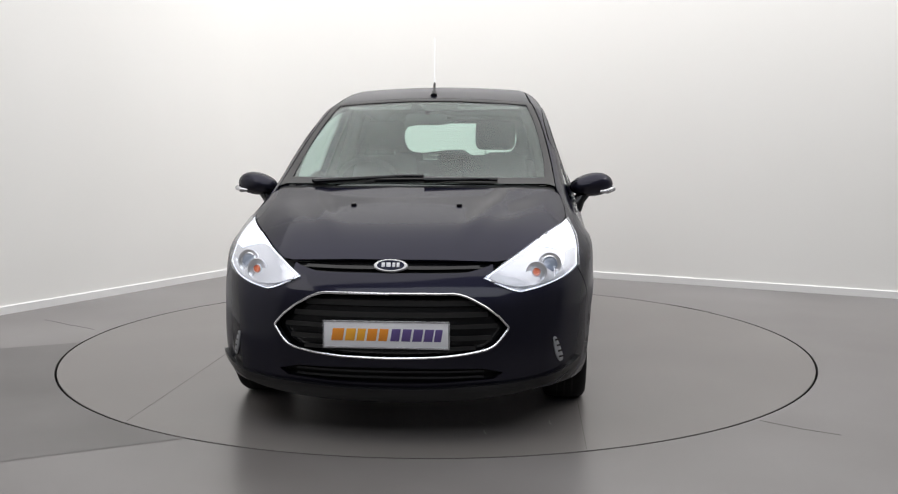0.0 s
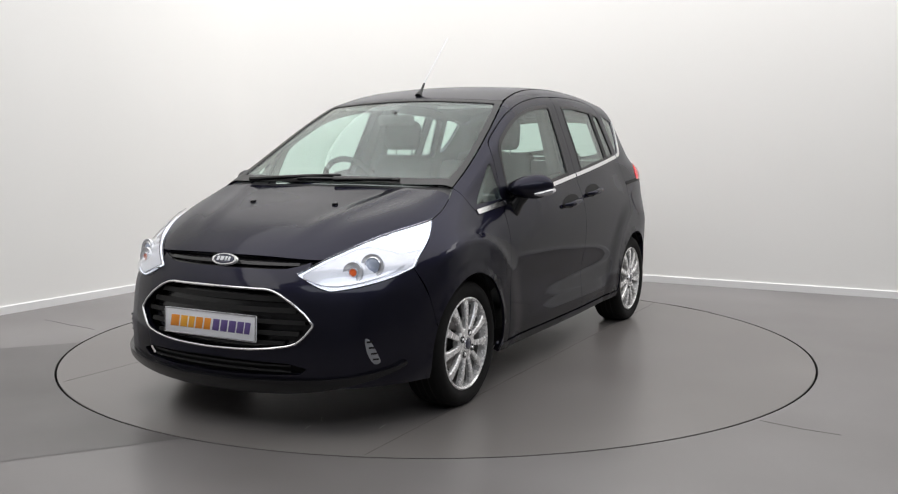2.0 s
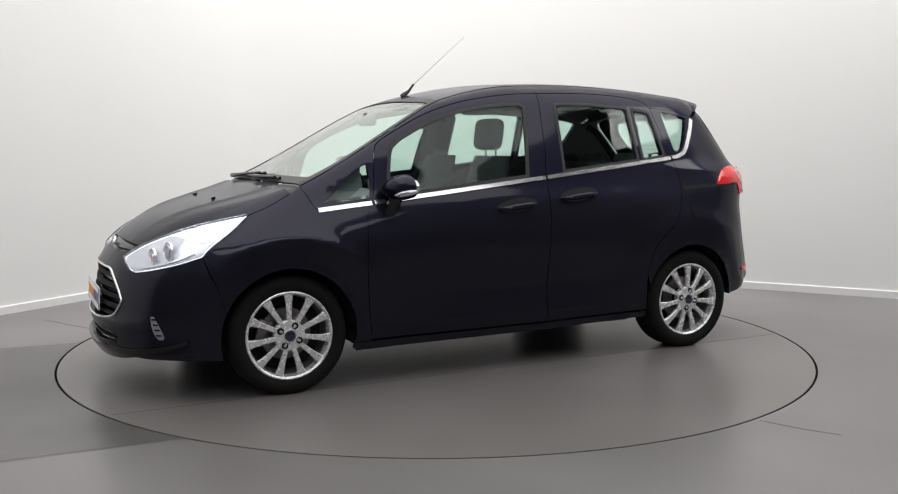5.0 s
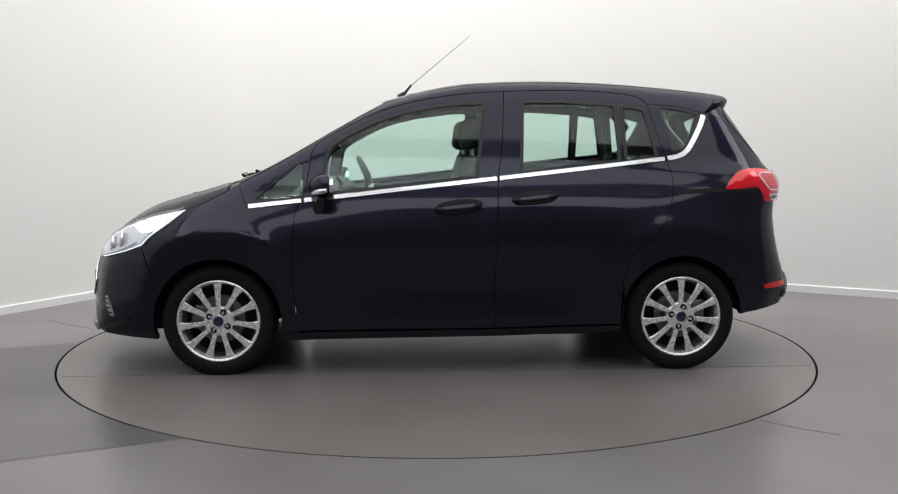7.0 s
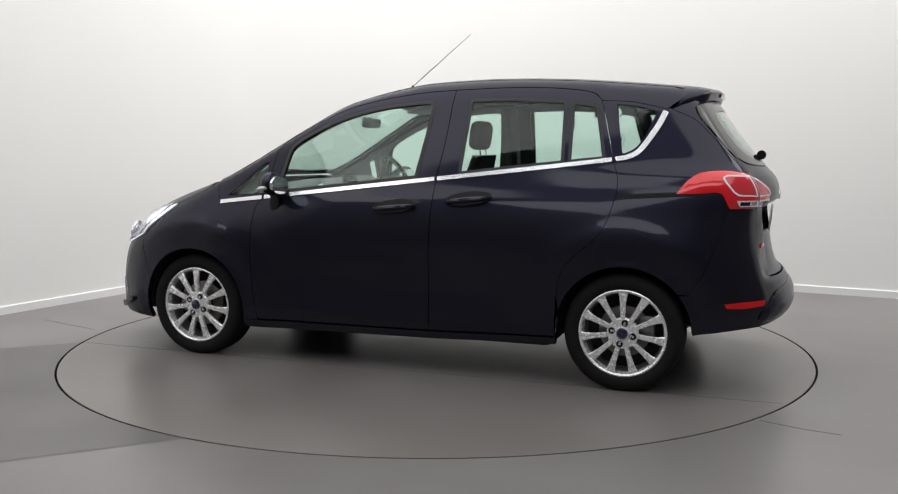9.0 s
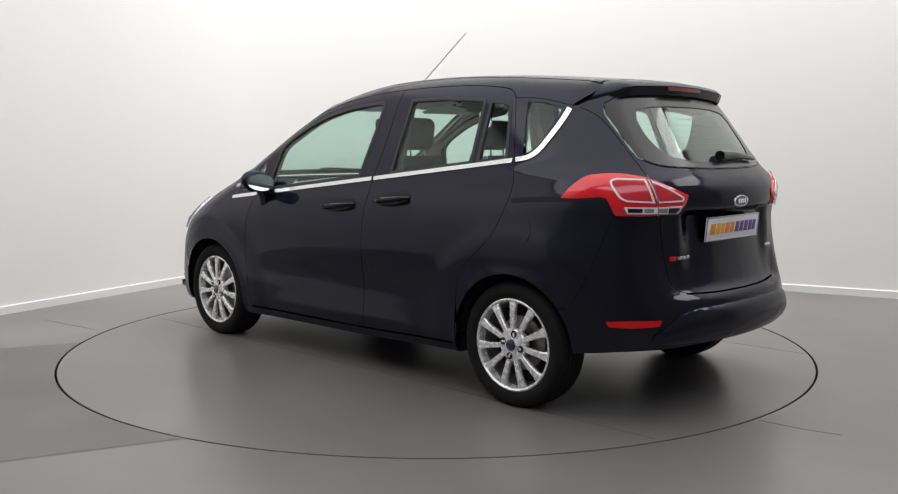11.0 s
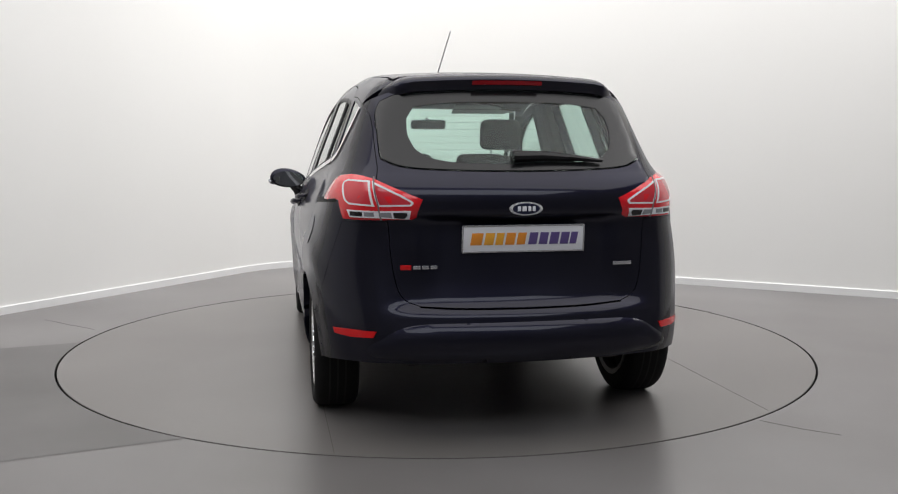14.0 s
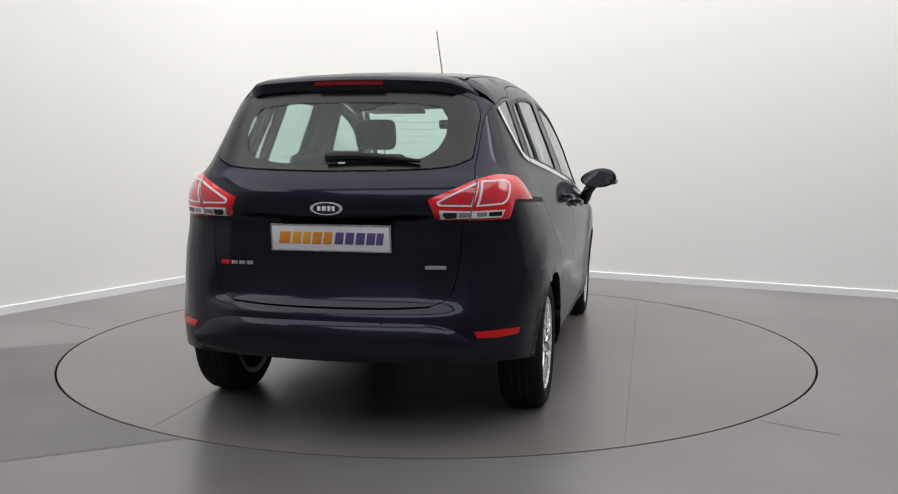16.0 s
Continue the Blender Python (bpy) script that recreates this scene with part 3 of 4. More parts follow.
def build_side(s):
    """Fender, doors, pillars, rear quarter and glass of one flank; s is the side of the car."""
    seam_top = lifted(OVER, HOOD_SIDE, SIDE)
    edge = lifted(OVER, SCREEN_EDGE, SIDE)
    base = edge[0]
    fender = loop(lifted(NOSE, HL_REAR, SIDE)[::-1], seam_top, [base, (-1.062, 0.93), (-1.045, 0.905)], [(-0.90, 0.922), (-0.748, 0.942)], DOOR_FRONT, [(-0.78, 0.20), (-0.868, 0.20)],
                  circle(HUB_F, -16, 157), [(-1.548, 0.55)])
    skin("front_fender", SIDE, fender, PAINT, car, sign=s, thick=0.012, step=0.03, gap=0.0014)
    ditch = lifted(OVER, DITCH, SIDE)
    rail = loop([(-1.045, 0.905), (-1.062, 0.93)], edge, ditch, [(1.56, 1.50), (1.52, 1.45)], RAIL_LOW[::-1], REAR_TOP[::-1], DOOR_TOP[::-1], [(-0.735, 1.0), (-0.748, 0.945)], [(-0.90, 0.925)])
    tri = loop(spline([(-1.0, 0.935), (-0.88, 1.035), (-0.775, 1.12)]), [(-0.755, 1.125), (-0.752, 1.0), (-0.762, 0.952), (-0.85, 0.945)])
    skin("side_frame", SIDE, rail, PAINT, car, holes=[tri], sign=s, thick=0.03, inner=TRIM)
    g = skin("quarter_light", SIDE, tri, GLASS, car, sign=s, thick=0.004, off=-0.002, gap=0.001, label="small fixed front side window")
    g.visible_shadow = False
    trim = loop([(-1.04, 0.90), (-0.86, 1.08), (-0.78, 1.14), (-0.775, 1.03), (-0.86, 0.97), (-0.80, 0.93), (-0.80, 0.90)])
    skin("pillar_trim", SIDE, trim, TRIM, car, sign=s, off=-0.055, thick=0.012, gap=0, step=0.04)
    # front door
    out = loop(DOOR_FRONT[::-1], [(-0.735, 1.0)], DOOR_TOP, B_SEAM[::-1])
    fg = loop(spline([(-0.665, 0.952), (-0.655, 1.05), (-0.625, 1.19), (-0.592, 1.232)]), spline([(-0.592, 1.232), (-0.54, 1.268), (-0.383, 1.345), (-0.227, 1.398), (-0.071, 1.431), (0.085, 1.450), (0.205, 1.457)]),
              spline([(0.232, 1.435), (0.21, 1.25), (0.178, 1.045)]), spline([(0.178, 1.045), (-0.2, 1.003), (-0.665, 0.952)]))
    door = skin("front_door", SIDE, out, PAINT, car, holes=[fg], sign=s, thick=0.045, inner=TRIM)
    glass("door_glass", SIDE, fg, s, door)
    skin("window_seal", SIDE, fg, PLASTIC, door, holes=[inset(fg, 0.014)], sign=s, off=0.002, thick=0.008, gap=-0.002, label="black rubber window seal")
    strip("chrome_strip", [(-0.742, 0.929), (-0.45, 0.961), (-0.1, 1.0), (0.281, 1.042)], s, door)
    handle(door, 0.072, 0.898, s)
    # rear door
    out = loop(B_SEAM, REAR_TOP, REAR_SEAM)
    rg = loop([(0.43, 1.462), (0.65, 1.465), (0.93, 1.449), (0.95, 1.44)], [(0.962, 1.128)], [(0.68, 1.098), (0.408, 1.066)])
    rs = loop([(0.978, 1.443), (1.08, 1.430), (1.115, 1.415)], [(1.172, 1.150), (0.985, 1.130)])
    door = skin("rear_door", SIDE, out, PAINT, car, holes=[rg, rs], sign=s, thick=0.045, inner=TRIM)
    glass("door_glass", SIDE, rg, s, door)
    glass("small_door_glass", SIDE, rs, s, door)
    for h in (rg, rs):
        skin("window_seal", SIDE, h, PLASTIC, door, holes=[inset(h, 0.013)], sign=s, off=0.002, thick=0.008, gap=-0.002, label="black rubber window seal")
    strip("chrome_strip", [(0.296, 1.043), (0.69, 1.087), (1.0, 1.122), (1.204, 1.146)], s, door)
    handle(door, 0.482, 0.945, s)
    # sliding door rail in the rear quarter, sill, quarter panel
    arch = circle(HUB_R, 162, 38)
    seam = lifted(SIDE, REAR_SEAM[:-14], TAIL)
    quarter = loop(lifted(SIDE, RAIL_LOW, TAIL)[::-1], seam, lifted(SIDE, arch, TAIL), QUARTER_LOW, TL_SEAM)
    qg = loop(spline(on(TAIL, (1.215, 0.64, 1.425), (1.32, 0.63, 1.412), (1.405, 0.62, 1.388))), spline(on(TAIL, (1.405, 0.62, 1.388), (1.38, 0.67, 1.30), (1.325, 0.70, 1.215), (1.268, 0.715, 1.18))), on(TAIL, (1.255, 0.72, 1.18)))
    q = skin("rear_quarter", TAIL, quarter, PAINT, car, holes=[qg], sign=s, thick=0.03, inner=TRIM, step=0.03, gap=0.0009)
    glass("quarter_glass", TAIL, qg, s, q)
    hook = spline(on(TAIL, (1.222, 0.73, 1.149), (1.275, 0.72, 1.158), (1.325, 0.70, 1.185), (1.375, 0.68, 1.245), (1.42, 0.64, 1.325), (1.443, 0.61, 1.385)))
    skin("chrome_hook", TAIL, ribbon(hook, 0.022), CHROME, q, sign=s, off=0.006, thick=0.008, gap=0, step=0.02, label="polished chrome window trim")
    slot = on(TAIL, (1.25, 0.80, 0.964), (1.40, 0.79, 0.974), (1.56, 0.77, 0.982), (1.70, 0.74, 0.988))
    # raised strip; its black stands for the shade in the door rail slot
    skin("slide_rail_slot", TAIL, ribbon(spline(slot), 0.022), GAP, q, sign=s, off=0.002, thick=0.006, gap=0, step=0.02, label="black strip in place of the shaded door rail slot")
    # dark strips added behind the seams to block light leaking through
    for line, chart, w in ((TL_SEAM, TAIL, 0.05), (lifted(OVER, DITCH, SIDE), SIDE, 0.05)):
        skin("seam_backing", chart, ribbon(line[2:-2], w), UNDER, q, sign=s, off=-0.045, thick=0.004, gap=0, step=0.03)
    if s < 0:
        flap = closed_spline([tuple(p) for p in on(TAIL, (1.34, 0.84, 0.90), (1.385, 0.84, 0.88), (1.40, 0.84, 0.835), (1.385, 0.84, 0.79), (1.34, 0.84, 0.77), (1.295, 0.84, 0.79), (1.28, 0.84, 0.835), (1.295, 0.84, 0.88))])
        skin("fuel_flap", TAIL, flap, PAINT, q, sign=s, off=0.0025, thick=0.004, gap=0, step=0.03)
    sill = loop([(-0.862, 0.185), (-0.862, 0.232), (0.27, 0.238), (0.948, 0.253), (0.958, 0.36), (0.972, 0.36), (0.955, 0.27), (0.955, 0.215), (0.3, 0.195)])
    skin("sill", SIDE, sill, PAINT, car, sign=s, off=0.004, thick=0.03, step=0.03)
    strip("chrome_strip", [(-1.036, 0.897), (-0.9, 0.912), (-0.757, 0.927)], s, car)


def glass(name, chart, outline, s, parent):
    g = skin(name, chart, outline, GLASS, parent, sign=s, thick=0.004, off=-0.004, gap=0.001, label="green tinted window glass")
    g.visible_shadow = False
    return g


def strip(name, pts, s, parent):
    p = np.array(pts)
    line = np.stack([np.linspace(p[0, 0], p[-1, 0], 12), np.interp(np.linspace(p[0, 0], p[-1, 0], 12), p[:, 0], p[:, 1])], 1)
    skin(name, SIDE, ribbon(line, 0.021), CHROME, parent, sign=s, off=0.006, thick=0.009, gap=0, step=0.03, label="polished chrome beltline strip")


def handle(door, x, z, s):
    """A body-coloured grip over a dark patch that stands in for the shaded finger cup."""
    a = np.linspace(0, 2 * math.pi, 28, endpoint=False)
    cup = np.stack([x + 0.128 * np.cos(a) * np.abs(np.cos(a)) ** 0.1, z + 0.036 * np.sin(a) + 0.10 * 0.128 * np.cos(a)], 1)
    skin("handle_cup", SIDE, cup, UNDER, door, sign=s, off=0.0025, thick=0.004, gap=0, step=0.03, label="dark patch in place of the shaded finger recess")
    P = SIDE.lift(np.stack([np.linspace(x - 0.118, x + 0.118, 11), z - 0.006 + 0.1 * np.linspace(-0.118, 0.118, 11)], 1))
    bow = 0.004 + 0.034 * np.sqrt(np.clip(1 - np.linspace(-1, 1, 11) ** 4, 0, 1))
    bm = tube([(p[0], s * (p[1] + b), p[2]) for p, b in zip(P, bow)], [0.008, 0.012, 0.014, 0.0155, 0.016, 0.016, 0.016, 0.0155, 0.014, 0.012, 0.008], 10)
    part("door_handle", bm, PAINT, door)


for side in (-1, 1):
    build_side(side)

# ---- nose ----
TOP_LINE = spline(on(NOSE, (-1.93, 0.0, 0.690), (-1.92, 0.28, 0.690), (-1.89, 0.37, 0.703), (-1.86, 0.43, 0.722)))
ARCH_F = lifted(SIDE, np.vstack([[(-1.548, 0.55)], circle(HUB_F, 157, 197, 8)]), NOSE)
BUMPER = mirror_u(loop(TOP_LINE, HL_LOW[::-1][3:], ARCH_F, spline(on(NOSE, (-1.52, 0.8, 0.195), (-1.75, 0.66, 0.20), (-1.93, 0.4, 0.20), (-2.0, 0.0, 0.20)))))
GRILLE = mirror_u(loop(spline(on(NOSE, (-2.0, 0.0, 0.609), (-2.0, 0.2, 0.608), (-1.97, 0.30, 0.603), (-1.95, 0.385, 0.562), (-1.93, 0.445, 0.515))), spline(on(NOSE, (-1.93, 0.487, 0.472), (-1.93, 0.478, 0.455), (-1.95, 0.42, 0.395), (-1.98, 0.34, 0.372), (-2.0, 0.2, 0.357), (-2.0, 0.0, 0.352)))))
INTAKE = mirror_u(loop(on(NOSE, (-2.0, 0.0, 0.312), (-1.97, 0.38, 0.305), (-1.94, 0.46, 0.285), (-1.96, 0.43, 0.262), (-2.0, 0.2, 0.25), (-2.0, 0.0, 0.248))))
bumper = skin("front_bumper", NOSE, BUMPER, PAINT, car, holes=[GRILLE, INTAKE], thick=0.025, inner=UNDER, gap=0.0012, step=0.028)
SLOT = mirror_u(loop(HOOD_LIP, TOP_LINE[::-1]))
skin("upper_grille", NOSE, SLOT, BLACK, car, off=-0.022, thick=0.006, gap=-0.004, step=0.03, label="black slot grille under the bonnet edge")
skin("slot_bar", NOSE, ribbon(spline([(-0.36, 0.715), (-0.2, 0.713), (0, 0.713), (0.2, 0.713), (0.36, 0.715)]), 0.012), BLACK, car, off=-0.008, thick=0.012, gap=0, step=0.03)
grille = skin("grille", NOSE, GRILLE, BLACK, car, off=-0.045, thick=0.006, gap=-0.01, step=0.03, label="black mesh backing of the grille")
for z, half, w in ((0.575, 0.40, 0.022), (0.527, 0.45, 0.022), (0.478, 0.49, 0.018), (0.43, 0.46, 0.018), (0.388, 0.39, 0.014)):
    u = np.linspace(-half, half, 15) * 0.8
    skin("slat", NOSE, ribbon(np.stack([u, z + 0 * u], 1), w), UNDER, grille, off=-0.016, thick=0.02, gap=0, step=0.03)
ln = NOSE.lift(refine(GRILLE, 0.02))
nn = gradient(ln)
part("grille_surround", tube([tuple(p + 0.004 * q) for p, q in zip(ln, nn)], 0.0058, 8, closed=True), CHROME, car, "polished chrome grille surround")
skin("lower_intake", NOSE, INTAKE, UNDER, car, off=-0.04, thick=0.006, gap=-0.01, step=0.03)
for z in (0.292, 0.268):
    u = np.linspace(-0.34, 0.34, 13)
    skin("intake_bar", NOSE, ribbon(np.stack([u, z + 0 * u], 1), 0.008), PLASTIC, car, off=-0.015, thick=0.012, gap=0, step=0.03)
lip = spline(on(NOSE, (-1.66, 0.76, 0.300), (-1.73, 0.70, 0.268), (-1.88, 0.5, 0.225), (-2.0, 0.2, 0.205), (-2.0, 0.0, 0.203)))
lip = np.vstack([lip, (lip * (-1, 1))[::-1][1:]])
lw = 0.014 + 0.041 * smooth(0.80, 0.25, np.abs(lip[:, 0]))
skin("front_lip", NOSE, ribbon(lip, lw), BLACK, car, off=0.020, thick=0.045, gap=0, step=0.02, label="satin black front splitter lip")


def plate(name, centre, tilt, turn):
    """A white plate with plain colour bars in place of its print."""
    ob = part(name, rbox(0.522, 0.008, 0.113, 0.003), WHITEPLATE, car, "white show plate with orange and purple print")
    ob.matrix_basis = pose(*centre, tilt, 0, turn)
    for x, wide, mat in ((-0.199, 0.056, ORANGE), (-0.146, 0.046, AMBERPRINT), (-0.102, 0.038, AMBERPRINT), (-0.057, 0.046, ORANGE), (-0.010, 0.042, ORANGE),
                         (0.040, 0.042, PURPLE), (0.085, 0.042, PURPLE), (0.131, 0.044, PURPLE), (0.176, 0.042, PURPLE), (0.215, 0.034, PURPLE)):
        bm = rbox(wide * 0.86, 0.002, 0.050, 0.0008)
        for v in bm.verts:
            v.co.x += 0.16 * v.co.z + x
            v.co.y -= 0.0046
        part("print_bar", bm, mat, ob)
    rim = bmesh.new()
    for x, z, sx, sz in ((0, 0.0535, 0.522, 0.006), (0, -0.0535, 0.522, 0.006), (-0.258, 0, 0.006, 0.101), (0.258, 0, 0.006, 0.101)):
        rbox(sx, 0.003, sz, 0.001, pose(x, -0.0045, z), bm=rim)
    part("plate_rim", rim, SILVER, ob, "thin grey plate surround")
    return ob


plate("front_plate", (-2.014, 0.006, 0.446), -3, -90)
plate("rear_plate", (1.951, 0.004, 0.833), 5, 90)


def badge(name, centre, tilt, turn, a=0.073, b=0.029):
    def oval(k, y0, y1):
        bm = bmesh.new()
        f = [bm.verts.new((a * k * math.cos(t), y0, b * k * math.sin(t))) for t in np.linspace(0, 2 * math.pi, 40, endpoint=False)]
        g = [bm.verts.new((v.co.x * 0.95, y1, v.co.z * 0.93)) for v in f]
        bm.faces.new(g)
        bm.faces.new(f[::-1])
        bridge(bm, f, g)
        return bm
    ob = part(name, oval(1.0, 0.0, -0.010), ALLOY, car, "oval badge with a chrome rim")
    ob.matrix_basis = pose(*centre, tilt, 0, turn)
    part("badge_field", oval(0.80, -0.009, -0.0125), BADGEBLUE, ob, "dark blue enamel field")
    for x, w in ((-0.03, 0.014), (-0.008, 0.018), (0.014, 0.012), (0.032, 0.012)):
        part("badge_mark", rbox(w, 0.002, 0.020, 0.0006, pose(x, -0.013, 0)), WHITEPLATE, ob)


badge("front_badge", (-1.912, 0.0, 0.716), -32, -90)
badge("rear_badge", (1.984, 0.002, 0.958), 0, 90)


def head_lamp(s):
    """A swept lamp: silvery housing, lens unit, orange bulb and a clear cover."""
    lamp = skin("headlight", NOSE, HEAD, LAMPSILVER, car, sign=s, off=0.001, thick=0.01, gap=0.003, step=0.025, label="swept headlight lit white, with an orange indicator bulb")
    skin("daytime_strip", NOSE, HEAD, LAMPWHITE, lamp, holes=[inset(HEAD, 0.011)], sign=s, off=0.003, thick=0.004, gap=0.003, step=0.025, label="glowing white light guide")
    glow = loop(HL_TOP[10:], HL_REAR[:14], spline(on(NOSE, (-1.62, 0.735, 0.745), (-1.70, 0.64, 0.772), (-1.76, 0.575, 0.762))))
    skin("beam_reflector", NOSE, glow, LAMPWHITE, lamp, sign=s, off=0.004, thick=0.004, gap=0.006, step=0.025, label="lit white reflector bowl")
    spots = ((-1.728, 0.650, 0.706, 0.030, 0.050, "projector"), (-1.782, 0.588, 0.680, 0.016, 0.044, "bulb"))
    for x, y, z, r, wide, kind in spots:
        uv = on(NOSE, (x, y, z))
        p = NOSE.lift(uv)
        n = gradient(p)[0]
        n = np.array([n[0] - 0.8, n[1] * 0.6, n[2] * 0.3])
        n /= np.linalg.norm(n)
        p = p[0] + gradient(p)[0] * 0.007
        m = look((p[0], s * p[1], p[2]), (p[0] + n[0], s * (p[1] + n[1]), p[2] + n[2])) @ pose(0, 0, 0, 90)
        # the lathe's axis points out of the lamp; the bowl is pressed in eighteen facets
        part(kind + "_bowl", lathe([(wide * 1.04, 0.004), (wide * 1.04, -0.007), (wide, -0.008), (wide * 0.82, -0.003), (wide * 0.6, 0.0), (r * 0.8, 0.002)], 18, m), BOWL, lamp, "faceted silver reflector bowl", smooth=12)
        part(kind + "_ring", lathe([(r * 1.25, 0.004), (r * 1.25, -0.005), (r * 1.12, -0.008), (r * 1.0, -0.004), (r * 0.9, 0.004)], 28, m), CHROME if kind == "projector" else BOWL, lamp, "bright lamp ring")
        prof = [(r * math.cos(t), -0.001 - 0.35 * r * math.sin(t)) for t in np.linspace(0, math.pi / 2 - 0.01, 7)]
        part(kind, lathe(prof, 28, m), PROJ if kind == "projector" else AMBER, lamp)
    low = spline(on(NOSE, (-1.905, 0.42, 0.655), (-1.86, 0.50, 0.632), (-1.80, 0.575, 0.635), (-1.70, 0.68, 0.668), (-1.62, 0.735, 0.708)))
    skin("bezel_step", NOSE, ribbon(low, 0.007), BOWL, lamp, sign=s, off=0.010, thick=0.010, gap=0, step=0.02, label="stepped silver bezel")
    c = skin("lamp_cover", NOSE, HEAD, CLEAR, lamp, sign=s, off=0.018, thick=0.003, gap=0.003, step=0.03, label="clear plastic cover")
    c.visible_shadow = False


LAMPSILVER = grain(material("lamp_housing_silver", (0.8, 0.8, 0.82), 0.22, 0.6), (0.66, 0.67, 0.70), (0.76, 0.77, 0.80), 25)
BOWL = material("lamp_reflector", (0.84, 0.85, 0.88), 0.15, 0.65)
PROJ = material("projector_lens", (0.35, 0.40, 0.5), 0.05, 0.0, 1.0)
for side in (-1, 1):
    head_lamp(side)
    fog = closed_spline([tuple(p) for p in on(NOSE, (-1.80, 0.650, 0.408), (-1.79, 0.666, 0.406), (-1.77, 0.690, 0.35), (-1.76, 0.700, 0.310), (-1.78, 0.680, 0.306), (-1.80, 0.662, 0.35))])
    f = skin("fog_lamp", NOSE, fog, FOGLENS, car, sign=side, off=0.004, thick=0.008, gap=0, step=0.012, label="slim vertical clear fog lamp", dome=0.006)
    for k in range(4):
        z = 0.325 + 0.025 * k
        y = 0.697 - 0.011 * k
        skin("lens_rib", NOSE, ribbon(on(NOSE, (-1.785, y - 0.020, z), (-1.775, y - 0.010, z), (-1.77, y, z)), 0.007), BLACK, f, sign=side, off=0.0095, thick=0.003, gap=0, step=0.01)

# ---- tail ----
TAILGATE_SIDE = spline(on(TAIL, (1.985, 0.44, 0.562), (1.97, 0.505, 0.585), (1.955, 0.54, 0.64), (1.94, 0.565, 0.76), (1.935, 0.58, 0.905)))
GATE = mirror_u(loop(spline(on(TAIL, (2.0, 0.0, 0.553), (2.0, 0.25, 0.555), (1.985, 0.44, 0.562))), TAILGATE_SIDE, TL_SEAM, spline(on(TAIL, (1.50, 0.56, 1.42), (1.60, 0.40, 1.462), (1.63, 0.0, 1.475)))))
RWIN = mirror_u(loop(spline(on(TAIL, (1.90, 0.0, 1.106), (1.89, 0.28, 1.111), (1.85, 0.48, 1.124), (1.80, 0.580, 1.158))), spline(on(TAIL, (1.80, 0.597, 1.18), (1.72, 0.592, 1.26), (1.62, 0.577, 1.35), (1.58, 0.545, 1.405))), spline(on(TAIL, (1.60, 0.48, 1.434), (1.64, 0.25, 1.450), (1.65, 0.0, 1.455)))))
CLEAR_PANE = mirror_u(loop(spline(on(TAIL, (1.90, 0.0, 1.140), (1.89, 0.25, 1.145), (1.86, 0.38, 1.165))), spline(on(TAIL, (1.83, 0.435, 1.20), (1.78, 0.462, 1.26), (1.72, 0.455, 1.33))), spline(on(TAIL, (1.68, 0.415, 1.375), (1.67, 0.25, 1.392), (1.67, 0.0, 1.396)))))
gate = skin("tailgate", TAIL, GATE, PAINT, car, holes=[RWIN], thick=0.04, inner=TRIM, step=0.022)
rw = skin("rear_window", TAIL, RWIN, GLASS, gate, thick=0.004, off=0.0, gap=0.001, label="heated green tinted rear window")
rw.visible_shadow = False
skin("window_border", TAIL, RWIN, BLACK, rw, holes=[CLEAR_PANE], off=0.003, thick=0.002, gap=0.004, label="black ceramic border of the rear window")
for z in np.linspace(1.17, 1.40, 9):
    half = 0.47 - 0.10 * (z - 1.17) / 0.23
    P = TAIL.lift(on(TAIL, *[(1.9 - 0.9 * (z - 1.13), y, z) for y in np.linspace(-half, half, 15)]))
    P = P - gradient(P) * 0.0055
    part("heater_wire", tube([tuple(p) for p in P], 0.0009, 4), BRONZE, rw, "thin heating wire")
ARCH_R = lifted(SIDE, np.vstack([circle(HUB_R, 37, 5, 10), [(1.626, 0.30)]]), TAIL)
RBUMP = mirror_u(loop(spline(on(TAIL, (2.0, 0.0, 0.549), (2.0, 0.25, 0.551), (1.985, 0.44, 0.558))), TAILGATE_SIDE, QUARTER_LOW[::-1], ARCH_R, spline(on(TAIL, (1.66, 0.82, 0.305), (1.85, 0.70, 0.325), (2.0, 0.4, 0.335), (2.05, 0.0, 0.335)))))
rb = skin("rear_bumper", TAIL, RBUMP, PAINT, car, thick=0.03, inner=UNDER, step=0.02, gap=0.0004)
DIFF = mirror_u(loop(spline(on(TAIL, (2.06, 0.0, 0.502), (2.05, 0.3, 0.500), (2.03, 0.45, 0.494), (2.00, 0.53, 0.474), (1.97, 0.585, 0.438))), spline(on(TAIL, (1.93, 0.64, 0.400), (1.93, 0.63, 0.362), (1.98, 0.45, 0.348), (2.0, 0.3, 0.344), (2.05, 0.0, 0.342)))))
skin("bumper_insert", TAIL, DIFF, PAINT, rb, off=0.006, thick=0.016, gap=0, step=0.02, label="body-coloured lower bumper moulding with a raised brow", dome=0.014)

